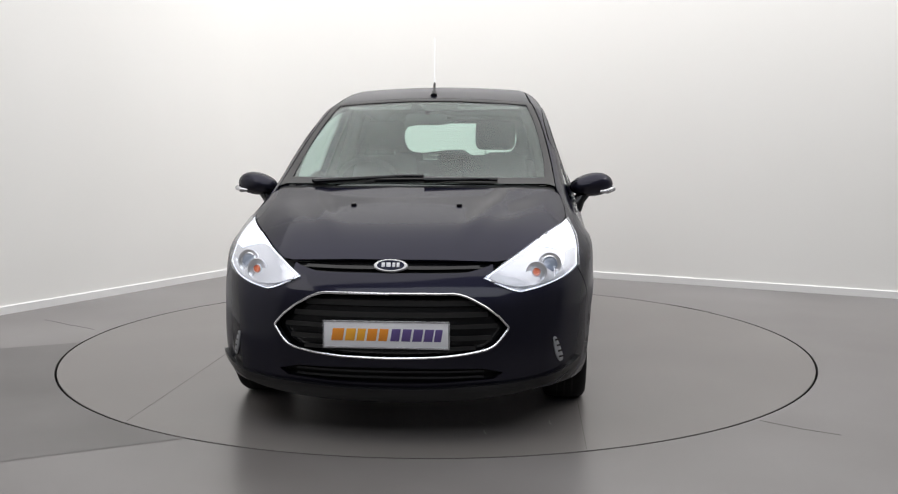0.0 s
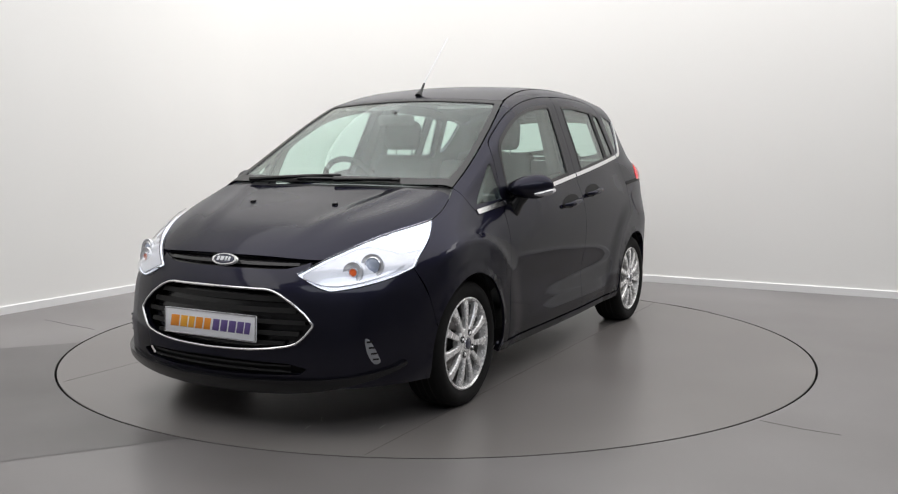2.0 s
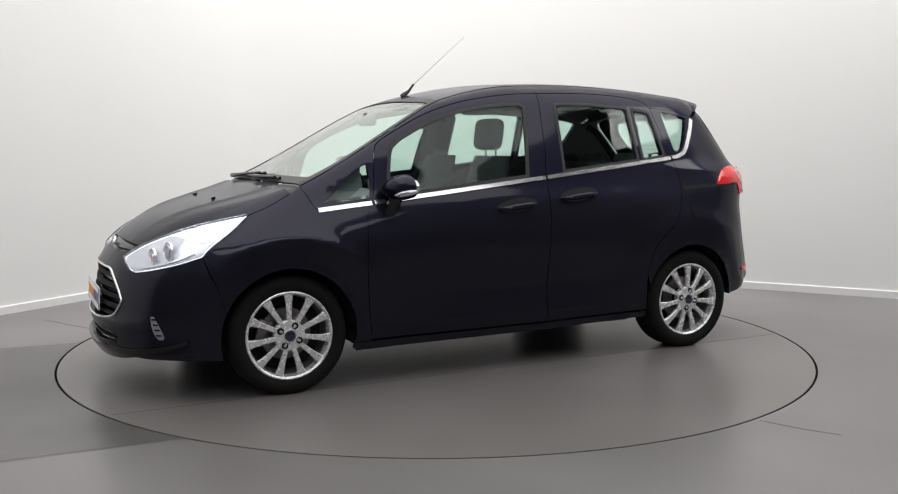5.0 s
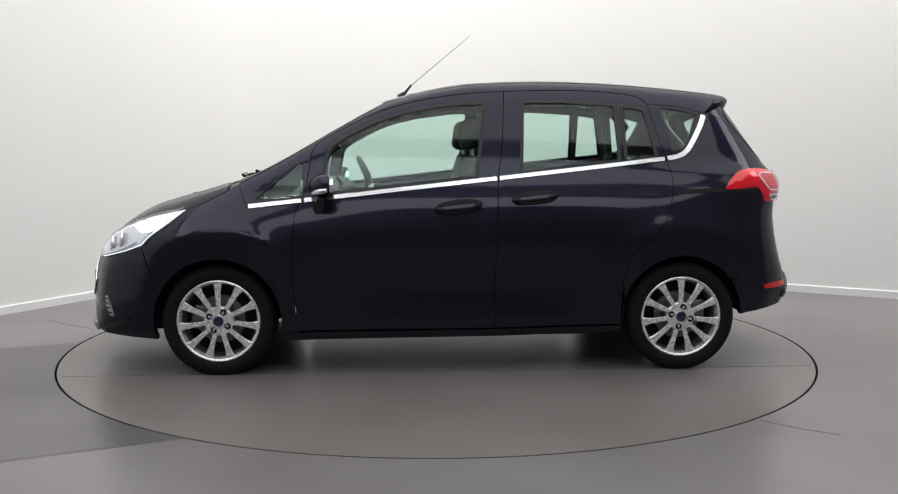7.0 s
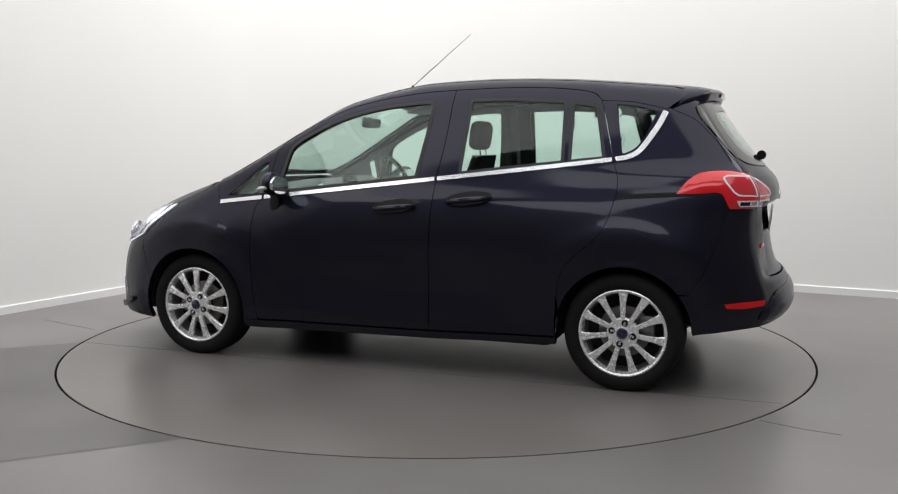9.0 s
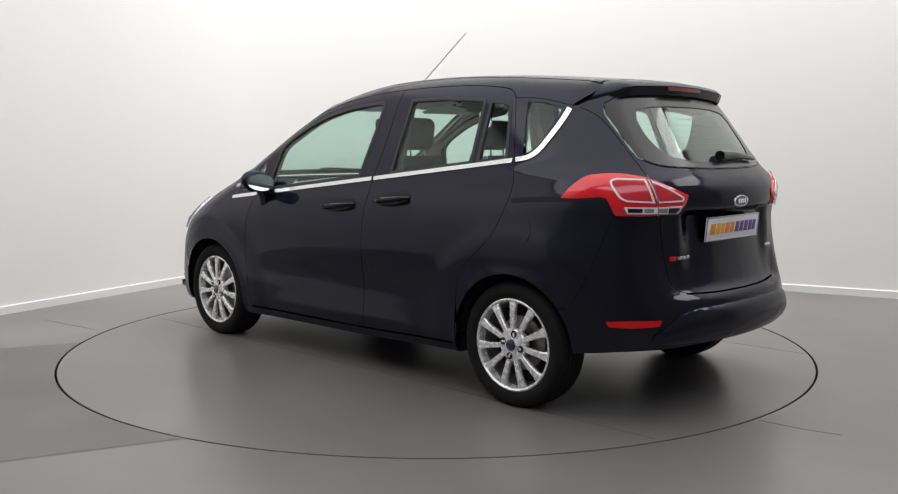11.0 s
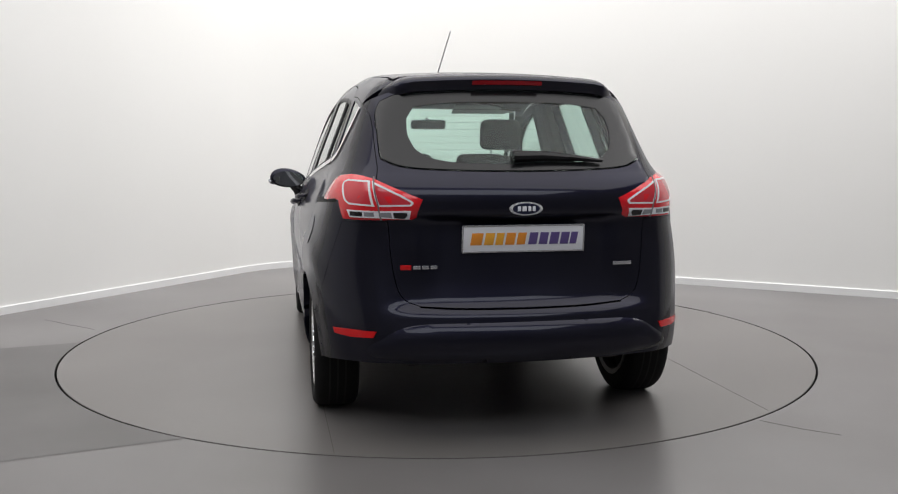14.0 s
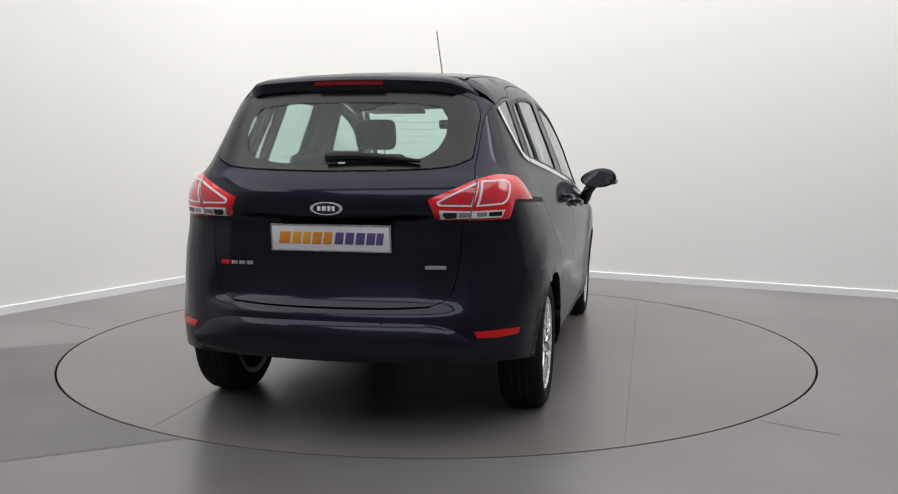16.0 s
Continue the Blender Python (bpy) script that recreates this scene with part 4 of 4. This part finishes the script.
LAMP_OUT = loop(spline(on(TAIL, (1.519, 0.78, 0.982), (1.56, 0.765, 1.03), (1.61, 0.75, 1.069), (1.67, 0.735, 1.088), (1.785, 0.69, 1.093), (1.884, 0.624, 1.077))), on(TAIL, (1.944, 0.414, 0.997)), on(TAIL, (1.95, 0.45, 0.925), (1.945, 0.47, 0.914)),
                spline(on(TAIL, (1.90, 0.60, 0.911), (1.85, 0.67, 0.910), (1.778, 0.729, 0.912))), spline(on(TAIL, (1.765, 0.732, 0.93), (1.735, 0.74, 0.985))), on(TAIL, (1.70, 0.745, 0.991), (1.60, 0.765, 0.982)))


def tail_lamp(s):
    lamp = skin("tail_light", TAIL, LAMP_OUT, RED, car, sign=s, off=0.004, thick=0.012, gap=0.001, step=0.025, label="red wraparound tail light with white outlined cells", dome=0.010)
    cell_a = loop(spline(on(TAIL, (1.815, 0.70, 0.972), (1.785, 0.715, 0.990), (1.752, 0.722, 1.035), (1.750, 0.720, 1.058), (1.775, 0.708, 1.068))), on(TAIL, (1.876, 0.634, 1.064), (1.899, 0.610, 0.968)))
    cell_b = loop(on(TAIL, (1.884, 0.626, 1.062)), spline(on(TAIL, (1.925, 0.505, 1.013), (1.936, 0.462, 0.992), (1.937, 0.452, 0.982), (1.936, 0.462, 0.970))), on(TAIL, (1.907, 0.600, 0.968)))
    for c in (cell_a, cell_b):
        skin("light_guide", TAIL, c, WHITEPLATE, lamp, holes=[inset(c, 0.0065)], sign=s, off=0.0155, thick=0.004, gap=0, step=0.02, label="pale outline of the lamp cell")
        skin("lamp_cell", TAIL, inset(c, 0.0065), DEEPRED, lamp, sign=s, off=0.0148, thick=0.003, gap=0, step=0.03)
    row = loop(on(TAIL, (1.80, 0.705, 0.952), (1.90, 0.607, 0.952), (1.937, 0.462, 0.952), (1.935, 0.475, 0.922), (1.90, 0.61, 0.922), (1.815, 0.695, 0.922)))
    skin("lower_guide", TAIL, row, WHITEPLATE, lamp, sign=s, off=0.0150, thick=0.004, gap=0, step=0.02, label="pale frame of the lower lamp row")
    for p, mat in (((1.815, 0.694, 1.862, 0.652), BLACK), ((1.868, 0.646, 1.895, 0.614), FOGLENS), ((1.907, 0.597, 1.922, 0.545), FOGLENS), ((1.925, 0.538, 1.937, 0.480), BLACK)):
        q = on(TAIL, (p[0], p[1], 0.937), (p[2], p[3], 0.937))
        skin("lower_cell", TAIL, ribbon(q, 0.018), mat, lamp, sign=s, off=0.0160, thick=0.004, gap=0, step=0.02)
    seam = on(TAIL, (1.884, 0.624, 1.078), (1.905, 0.602, 0.99), (1.912, 0.592, 0.912))
    skin("lamp_gap", TAIL, ribbon(spline(seam), 0.004), SEAMGREY, lamp, sign=s, off=0.016, thick=0.003, gap=0, step=0.02)
    refl = loop(on(TAIL, (1.76, 0.766, 0.456), (1.85, 0.70, 0.462), (1.94, 0.605, 0.463), (1.935, 0.618, 0.437), (1.85, 0.70, 0.430), (1.77, 0.76, 0.433)))
    skin("rear_reflector", TAIL, refl, REFLECTOR, car, sign=s, off=0.004, thick=0.008, gap=0, step=0.02, label="slim red bumper reflector")


for side in (-1, 1):
    tail_lamp(side)


def spoiler():
    """A roof lip that runs out over the rear window, with a red lamp in its edge."""
    n = 25
    bm = bmesh.new()
    rows = []
    for y in np.linspace(-0.545, 0.545, n):
        k = abs(y) / 0.545
        x0, x1 = 1.50 - 0.03 * k, 1.685 - 0.06 * k ** 2 - 0.10 * max(0, k - 0.86) / 0.14
        prof = []
        for x, dz in ((x0, -0.001), (x0 + (x1 - x0) * 0.5, 0.0), (x1 - 0.015, -0.006), (x1, -0.018), (x1 - 0.016, -0.062), (x1 - 0.07, -0.080), (x0 + 0.02, -0.05)):
            drop = 0.04 * max(0, k - 0.80) / 0.2
            prof.append(bm.verts.new((x, y, float(TOP(x) - CROWN(x) * y * y) + dz - drop - 0.4 * max(0, abs(y) - 0.47) ** 1.3)))
        rows.append(prof)
    for p, q in zip(rows, rows[1:]):
        for k in range(len(p)):
            bm.faces.new((p[k], p[(k + 1) % len(p)], q[(k + 1) % len(p)], q[k]))
    bm.faces.new(rows[0][::-1])
    bm.faces.new(rows[-1])
    ob = part("roof_spoiler", bm, PAINT, car, smooth=50)
    bm = bmesh.new()
    rows = []
    for y in np.linspace(-0.155, 0.155, 13):
        x = 1.685 - 0.06 * (y / 0.545) ** 2
        z = float(TOP(x) - CROWN(x) * y * y) - 0.032
        rows.append([bm.verts.new((x + dx, y, z + dz)) for dx, dz in ((-0.01, 0.011), (0.003, 0.009), (0.002, -0.008), (-0.012, -0.011))])
    for p, q in zip(rows, rows[1:]):
        for k in range(4):
            bm.faces.new((p[k], p[(k + 1) % 4], q[(k + 1) % 4], q[k]))
    bm.faces.new(rows[0][::-1])
    bm.faces.new(rows[-1])
    part("brake_light", bm, DIMRED, ob, "red high level brake light", smooth=20)


spoiler()


def car_badge_bars():
    for y, w, mat in ((-0.505, 0.045, REFLECTOR), (-0.455, 0.030, SILVER), (-0.418, 0.028, SILVER), (-0.382, 0.028, SILVER), (0.462, 0.088, SILVER)):
        p = TAIL.lift(on(TAIL, (1.96, y, 0.718)))[0]
        g = gradient(p[None])[0]
        bm = rbox(w, 0.006, 0.020 if y < -0.48 else 0.015, 0.0015)
        ob = part("model_badge_bar", bm, mat, gate)
        ob.matrix_basis = pose(p[0] + 0.002 * g[0], p[1], p[2], 0, 0, 90 + math.degrees(math.atan2(g[1], g[0])))


car_badge_bars()


# ---- wheels ----
def rim_spoke(k, n=11):
    a = 2 * math.pi * k / n
    bm = bmesh.new()
    rows = []
    for r, w, y in ((0.045, 0.0120, -0.030), (0.09, 0.0128, -0.035), (0.14, 0.0145, -0.037), (0.176, 0.0180, -0.035), (0.207, 0.0255, -0.030)):
        rows.append([bm.verts.new((u, y + dy, r)) for u, dy in ((-w * 0.8, 0.024), (-w, 0.006), (-w * 0.72, 0.0), (w * 0.72, 0.0), (w, 0.006), (w * 0.8, 0.024))])
    for p, q in zip(rows, rows[1:]):
        for i in range(6):
            bm.faces.new((p[i], p[(i + 1) % 6], q[(i + 1) % 6], q[i]))
    bm.faces.new(rows[0][::-1])
    bm.faces.new(rows[-1])
    bmesh.ops.transform(bm, matrix=Matrix.Rotation(a, 4, "Y"), verts=bm.verts)
    return bm


def build_wheel():
    """Twelve-centimetre deep alloy wheel; its outer face looks to -y."""
    barrel = part("wheel", lathe([(0.216, -0.026), (0.219, -0.034), (0.213, -0.037), (0.205, -0.030), (0.200, 0.0), (0.198, 0.004)], 64), ALLOY, car, "silver eleven-spoke alloy wheel with a black tyre")
    prof = [(0.205, -0.02), (0.222, -0.036), (0.245, -0.046), (0.268, -0.045), (0.286, -0.034), (0.295, -0.018), (0.2975, 0.0), (0.2985, 0.055), (0.2975, 0.11), (0.295, 0.128), (0.286, 0.143), (0.268, 0.154), (0.240, 0.155), (0.205, 0.14)]
    tyre = part("tyre", lathe(prof, 96), RUBBER, barrel, "black rubber tyre")
    for y in (0.02, 0.055, 0.09):
        part("tread_groove", lathe([(0.2992, y - 0.004), (0.2996, y), (0.2992, y + 0.004)], 96), UNDER, tyre)
    part("barrel", lathe([(0.199, 0.002), (0.190, 0.03), (0.192, 0.15), (0.216, 0.155)], 64), BARREL, barrel, "shaded inner rim")
    for k in range(11):
        part("spoke", rim_spoke(k), ALLOY, barrel)
    part("hub", lathe([(0.001, -0.036), (0.03, -0.036), (0.05, -0.034), (0.072, -0.032), (0.078, -0.026), (0.078, 0.0)], 40), ALLOY, barrel)
    part("hub_cap", lathe([(0.001, -0.043), (0.02, -0.043), (0.026, -0.040), (0.027, -0.034)], 28), BADGEBLUE, barrel, "dark blue hub cap")
    part("cap_ring", lathe([(0.0275, -0.034), (0.0275, -0.0415), (0.031, -0.0415), (0.033, -0.034)], 28), CHROME, barrel)
    for k in range(4):
        a = radians(77) + k * math.pi / 2
        m = Matrix.Translation((0.054 * math.cos(a), 0, 0.054 * math.sin(a)))
        part("nut_well", lathe([(0.017, -0.032), (0.017, -0.0365), (0.012, -0.0345), (0.001, -0.0335)], 16, m), BLACK, barrel)
        part("wheel_nut", lathe([(0.001, -0.042), (0.007, -0.042), (0.009, -0.039), (0.009, -0.033)], 6, m), CHROME, barrel)
    part("brake_disc", lathe([(0.06, 0.045), (0.128, 0.043), (0.130, 0.048), (0.130, 0.062), (0.06, 0.064)], 48), IRON, barrel, "worn iron brake disc")
    bm = rbox(0.075, 0.05, 0.13, 0.012, pose(0.112, 0.05, 0.02))
    part("brake_caliper", bm, IRON, barrel)
    # dark disc added behind the spokes in place of the shade there
    part("spoke_gap_backing", lathe([(0.001, 0.075), (0.19, 0.08), (0.191, 0.09), (0.001, 0.09)], 32), UNDER, barrel)
    return barrel


wheel = build_wheel()
wheel.matrix_basis = pose(HUB_F, -0.795, HUB_Z, 0, 196, 0)
for x, s, turn in ((HUB_R, -1, 0), (HUB_F, 1, 20), (HUB_R, 1, 7)):
    m = pose(x, -0.795, HUB_Z, 0, turn, 0) if s < 0 else pose(x, 0.795, HUB_Z, 0, turn, 180)
    copy_thing(wheel, m)

for x in (HUB_F, HUB_R):
    for s in (-1, 1):
        bm = bmesh.new()
        rows = []
        for a in np.radians(np.linspace(2, 178, 28)):
            rows.append([bm.verts.new((x + r * math.cos(a), s * y, HUB_Z + r * math.sin(a))) for r, y in ((0.345, 0.81), (0.352, 0.79), (0.352, 0.56), (0.10, 0.55), (0.10, 0.53), (0.37, 0.53), (0.37, 0.80))])
        for p, q in zip(rows, rows[1:]):
            for k in range(7):
                bm.faces.new((p[k], p[(k + 1) % 7], q[(k + 1) % 7], q[k]))
        bm.faces.new(rows[0][::-1])
        bm.faces.new(rows[-1])
        part("arch_liner", bm, UNDER, car, "black plastic wheel arch liner")

# ---- underside ----
part("floor_pan", rbox(1.75, 1.54, 0.10, 0.03, pose(0.04, 0, 0.235)), UNDER, car, "dark underbody")
# a plain dark block, added to keep light out of the bonnet gaps
part("nose_light_block", rbox(0.85, 1.04, 0.40, 0.06, pose(-1.42, 0, 0.40)), UNDER, car)
part("boot_floor", rbox(0.75, 1.04, 0.22, 0.06, pose(1.52, 0, 0.40)), UNDER, car)
part("front_undertray", rbox(0.45, 1.00, 0.03, 0.012, pose(-1.62, 0, 0.205)), UNDER, car)
part("exhaust", tube([(0.9, -0.2, 0.22), (1.4, -0.25, 0.26), (1.60, -0.40, 0.29), (1.72, -0.43, 0.30)], 0.024, 12), IRON, car, "steel exhaust pipe")
part("rear_axle", tube([(1.30, -0.7, 0.28), (1.22, -0.3, 0.25), (1.22, 0.3, 0.25), (1.30, 0.7, 0.28)], 0.035, 10), UNDER, car)


# ---- small outer parts ----
def door_mirror(s):
    """Shell, glass, indicator and foot of one door mirror."""
    bm = bmesh.new()
    bmesh.ops.create_uvsphere(bm, u_segments=28, v_segments=16, radius=1)
    for v in bm.verts:
        x, y, z = v.co
        x = x * 0.085 if x < 0 else x * 0.038
        v.co = (x * (1 - 0.25 * y), y * 0.118, z * (0.068 + 0.010 * y) if z > 0 else z * (0.058 + 0.006 * y))
        v.co.x += 0.02 * y
        v.co.z += 0.008 * y
    if s < 0:
        bmesh.ops.scale(bm, vec=(1, -1, 1), verts=bm.verts)
        bmesh.ops.reverse_faces(bm, faces=bm.faces)
    ob = part("door_mirror", bm, PAINT, car, "dark blue door mirror with a clear indicator")
    ob.matrix_basis = pose(-0.628, -0.898 if s < 0 else 0.947, 1.003)
    bm = bmesh.new()
    f = [bm.verts.new((0.043 + 0.02 * math.cos(t) * 0.3, s * 0.098 * math.cos(t), 0.050 * math.sin(t) + 0.006 * math.cos(t))) for t in np.linspace(0, 2 * math.pi, 32, endpoint=False)]
    g = [bm.verts.new((v.co.x - 0.03, v.co.y, v.co.z)) for v in f]
    bm.faces.new(f)
    bm.faces.new(g[::-1])
    bridge(bm, f, g)
    part("mirror_glass", bm, MIRROR, ob, "silvered mirror glass", smooth=20)
    bm = tube([(-0.055, s * 0.045, -0.032), (-0.045, s * 0.085, -0.028), (-0.012, s * 0.116, -0.018), (0.022, s * 0.120, -0.012)], [0.008, 0.014, 0.015, 0.010], 10)
    part("indicator", bm, SILVER, ob, "clear side indicator")
    w = [(-0.012, -0.03, -0.035), (-0.02, -0.065, -0.075), (-0.035, -0.085, -0.12), (-0.045, -0.095, -0.165)]
    part("mirror_foot", tube([(x, s * y, z) for x, y, z in w], [0.030, 0.034, 0.038, 0.026], 12), BLACK, ob, "gloss black mirror foot")


for side in (-1, 1):
    door_mirror(side)

base = OVER.lift(np.array([(-0.222, 0.0)]))[0]
ant = part("aerial", tube([(base[0] - 0.015, 0, base[2] - 0.004), (base[0], 0, base[2] + 0.012), (base[0] + 0.025, 0.002, base[2] + 0.03), (base[0] + 0.06, 0.004, base[2] + 0.075)], [0.020, 0.016, 0.0085, 0.006], 12), PLASTIC, car, "thin black roof aerial")
part("aerial_rod", tube([(base[0] + 0.055, 0.004, base[2] + 0.07), (0.197, 0.042, 1.890)], [0.0046, 0.0034], 8), WHITEPLATE, ant, "pale spiral aerial rod")


def wiper(points, blade):
    P = OVER.lift(np.array(points))
    N = gradient(P)
    Q = P + N * 0.022
    arm = part("wiper", tube([tuple(q) for q in Q], [0.014, 0.011, 0.009, 0.007][:len(Q)], 8), BLACK, car, "black windscreen wiper")
    P = OVER.lift(spline(blade))
    P = P + gradient(P) * 0.012
    part("wiper_blade", tube([tuple(q) for q in P], 0.009, 6), BLACK, arm)


wiper([(-1.150, 0.50), (-1.138, 0.35), (-1.120, 0.15), (-1.105, 0.02)], [(-1.115, 0.52), (-1.108, 0.25), (-1.090, -0.04)])
wiper([(-1.155, -0.05), (-1.148, -0.15), (-1.138, -0.27), (-1.125, -0.37)], [(-1.130, 0.20), (-1.128, -0.10), (-1.112, -0.41)])
P = TAIL.lift(on(TAIL, (1.9, -0.03, 1.155), (1.9, 0.10, 1.158), (1.9, 0.25, 1.150), (1.88, 0.375, 1.138)))
P = P + gradient(P) * 0.02
part("rear_wiper", tube([tuple(p) for p in P], [0.026, 0.022, 0.014, 0.007], 10), BLACK, gate, "black rear window wiper")
for y in (-0.247, 0.247):
    p = OVER.lift(np.array([(-1.432, y)]))[0]
    part("washer_jet", rbox(0.022, 0.026, 0.014, 0.005, pose(p[0], p[1], p[2] + 0.004, 0, -15)), BLACK, car)


# ---- inside ----
def front_seat(y):
    bm = bmesh.new()
    rows = []
    for k, t in enumerate(np.linspace(0, 1, 9)):
        w, d = 0.235 - 0.05 * t ** 3, 0.062 - 0.018 * t
        x, z = 0.02 + 0.17 * t, 0.56 + 0.60 * t
        rows.append([bm.verts.new((x + d * math.cos(a) * abs(math.cos(a)) ** -0.3, w * math.sin(a) * abs(math.sin(a) + 1e-9) ** -0.4, z)) for a in np.linspace(0.01, 2 * math.pi + 0.01, 20, endpoint=False)])
    for p, q in zip(rows, rows[1:]):
        bridge(bm, p, q)
    bm.faces.new(rows[0][::-1])
    bm.faces.new(rows[-1])
    ob = part("front_seat", bm, CLOTH, car, "charcoal cloth front seat", smooth=50)
    ob.matrix_basis = pose(0, y, 0)
    part("cushion", rbox(0.52, 0.48, 0.16, 0.06, pose(-0.20, 0, 0.52, 0, -8), 3), CLOTH, ob)
    part("headrest", rbox(0.095, 0.25, 0.185, 0.045, pose(0.165, 0, 1.285, 0, 8), 4), CLOTH, ob)
    for dy in (-0.06, 0.06):
        part("headrest_post", tube([(0.185, dy, 1.13), (0.175, dy, 1.22)], 0.006, 8), CHROME, ob)


for y in (-0.345, 0.355):
    front_seat(y)


def rear_bench():
    ob = part("rear_bench", rbox(0.14, 1.22, 0.52, 0.06, pose(1.10, 0, 0.86, 0, 14), 3), CLOTH, car, "charcoal cloth rear bench")
    part("cushion", rbox(0.50, 1.24, 0.17, 0.06, pose(0.82, 0, 0.56, 0, -6), 3), CLOTH, ob)
    for y in (-0.36, 0.0, 0.36):
        part("headrest", rbox(0.09, 0.25, 0.10, 0.04, pose(1.175, y, 1.125, 0, 14), 3), CLOTH, ob)


rear_bench()
part("parcel_shelf", rbox(0.50, 1.16, 0.025, 0.01, pose(1.50, 0, 1.015)), TRIM, car)


def dashboard():
    bm = bmesh.new()
    prof = ((-1.02, 0.985), (-0.85, 1.01), (-0.68, 1.005), (-0.58, 0.975), (-0.53, 0.90), (-0.55, 0.72), (-0.62, 0.55), (-0.95, 0.45), (-1.05, 0.7))
    rows = []
    for y in np.linspace(-0.69, 0.69, 15):
        k = (abs(y) / 0.69) ** 2
        hump = 0.035 * math.exp(-((y - 0.36) / 0.16) ** 2)
        rows.append([bm.verts.new((x + 0.10 * k, y, z - 0.05 * k + (hump if z > 0.96 and x > -0.8 else 0))) for x, z in prof])
    for p, q in zip(rows, rows[1:]):
        for i in range(len(p)):
            bm.faces.new((p[i], p[(i + 1) % len(p)], q[(i + 1) % len(p)], q[i]))
    bm.faces.new(rows[0][::-1])
    bm.faces.new(rows[-1])
    ob = part("dashboard", bm, TRIM, car, "dark grey moulded dashboard", smooth=60)
    part("dash_screen", rbox(0.02, 0.17, 0.08, 0.006, pose(-0.60, 0, 1.0, 0, -20)), BLACK, ob)
    return ob


dashboard()
m = Matrix.Translation((-0.42, 0.355, 0.975)) @ Matrix.Rotation(radians(-26), 4, "Y")
sw = part("steering_wheel", tube([m @ Vector((0, 0.183 * math.cos(a), 0.183 * math.sin(a))) for a in np.linspace(0, 2 * math.pi, 40, endpoint=False)], 0.0165, 10, closed=True), BLACK, car, "black leather steering wheel")
part("wheel_boss", rbox(0.05, 0.15, 0.13, 0.03, m @ pose(-0.01, 0, -0.01), 3), BLACK, sw)
for a in (10, 170, 270):
    part("wheel_arm", tube([m @ Vector((-0.005, 0.05 * math.cos(radians(a)), 0.05 * math.sin(radians(a)))), m @ Vector((0, 0.178 * math.cos(radians(a)), 0.178 * math.sin(radians(a))))], 0.014, 8), SILVER if a != 270 else BLACK, sw)
part("steering_column", tube([m @ Vector((-0.03, 0, -0.01)), (-0.72, 0.355, 0.86)], 0.035, 10), TRIM, sw)
im = part("inside_mirror", rbox(0.035, 0.235, 0.062, 0.02, pose(-0.455, 0.02, 1.362, 0, 6), 3), BLACK, car, "black inside mirror behind the windscreen")
part("mirror_stalk", tube([(-0.455, 0.02, 1.38), (-0.475, 0.01, 1.405)], 0.012, 8), BLACK, im)
for s in (-1, 1):
    part("sun_visor", rbox(0.15, 0.36, 0.018, 0.008, pose(-0.20, s * 0.32, 1.455, 0, -16)), HEADLINER, car)
    part("pillar_trim", tube([(0.30, s * 0.655, 1.05), (0.31, s * 0.60, 1.25), (0.315, s * 0.545, 1.46)], [0.05, 0.045, 0.045], 8), TRIM, car)


# ---- the turntable turns with the car on it ----
def motions():
    drift = (0.10, 0.10, 0.10, 0.30, 0.44, 0.36, 0.16, -0.18, -0.58)
    rows = []
    for k in range(9):
        t = 2.0 * k
        rows.append((t, pose(0, 0, 0, 0, 0, 84.038 - 11.6645 * t + 0.0027 * (t - 8) ** 2 + drift[k])))
    park = pose(0, -0.002, 0, 0, 0, -0.25)
    walk(car, [(t, m @ park) for t, m in rows])
    walk(turntable, rows)


motions()
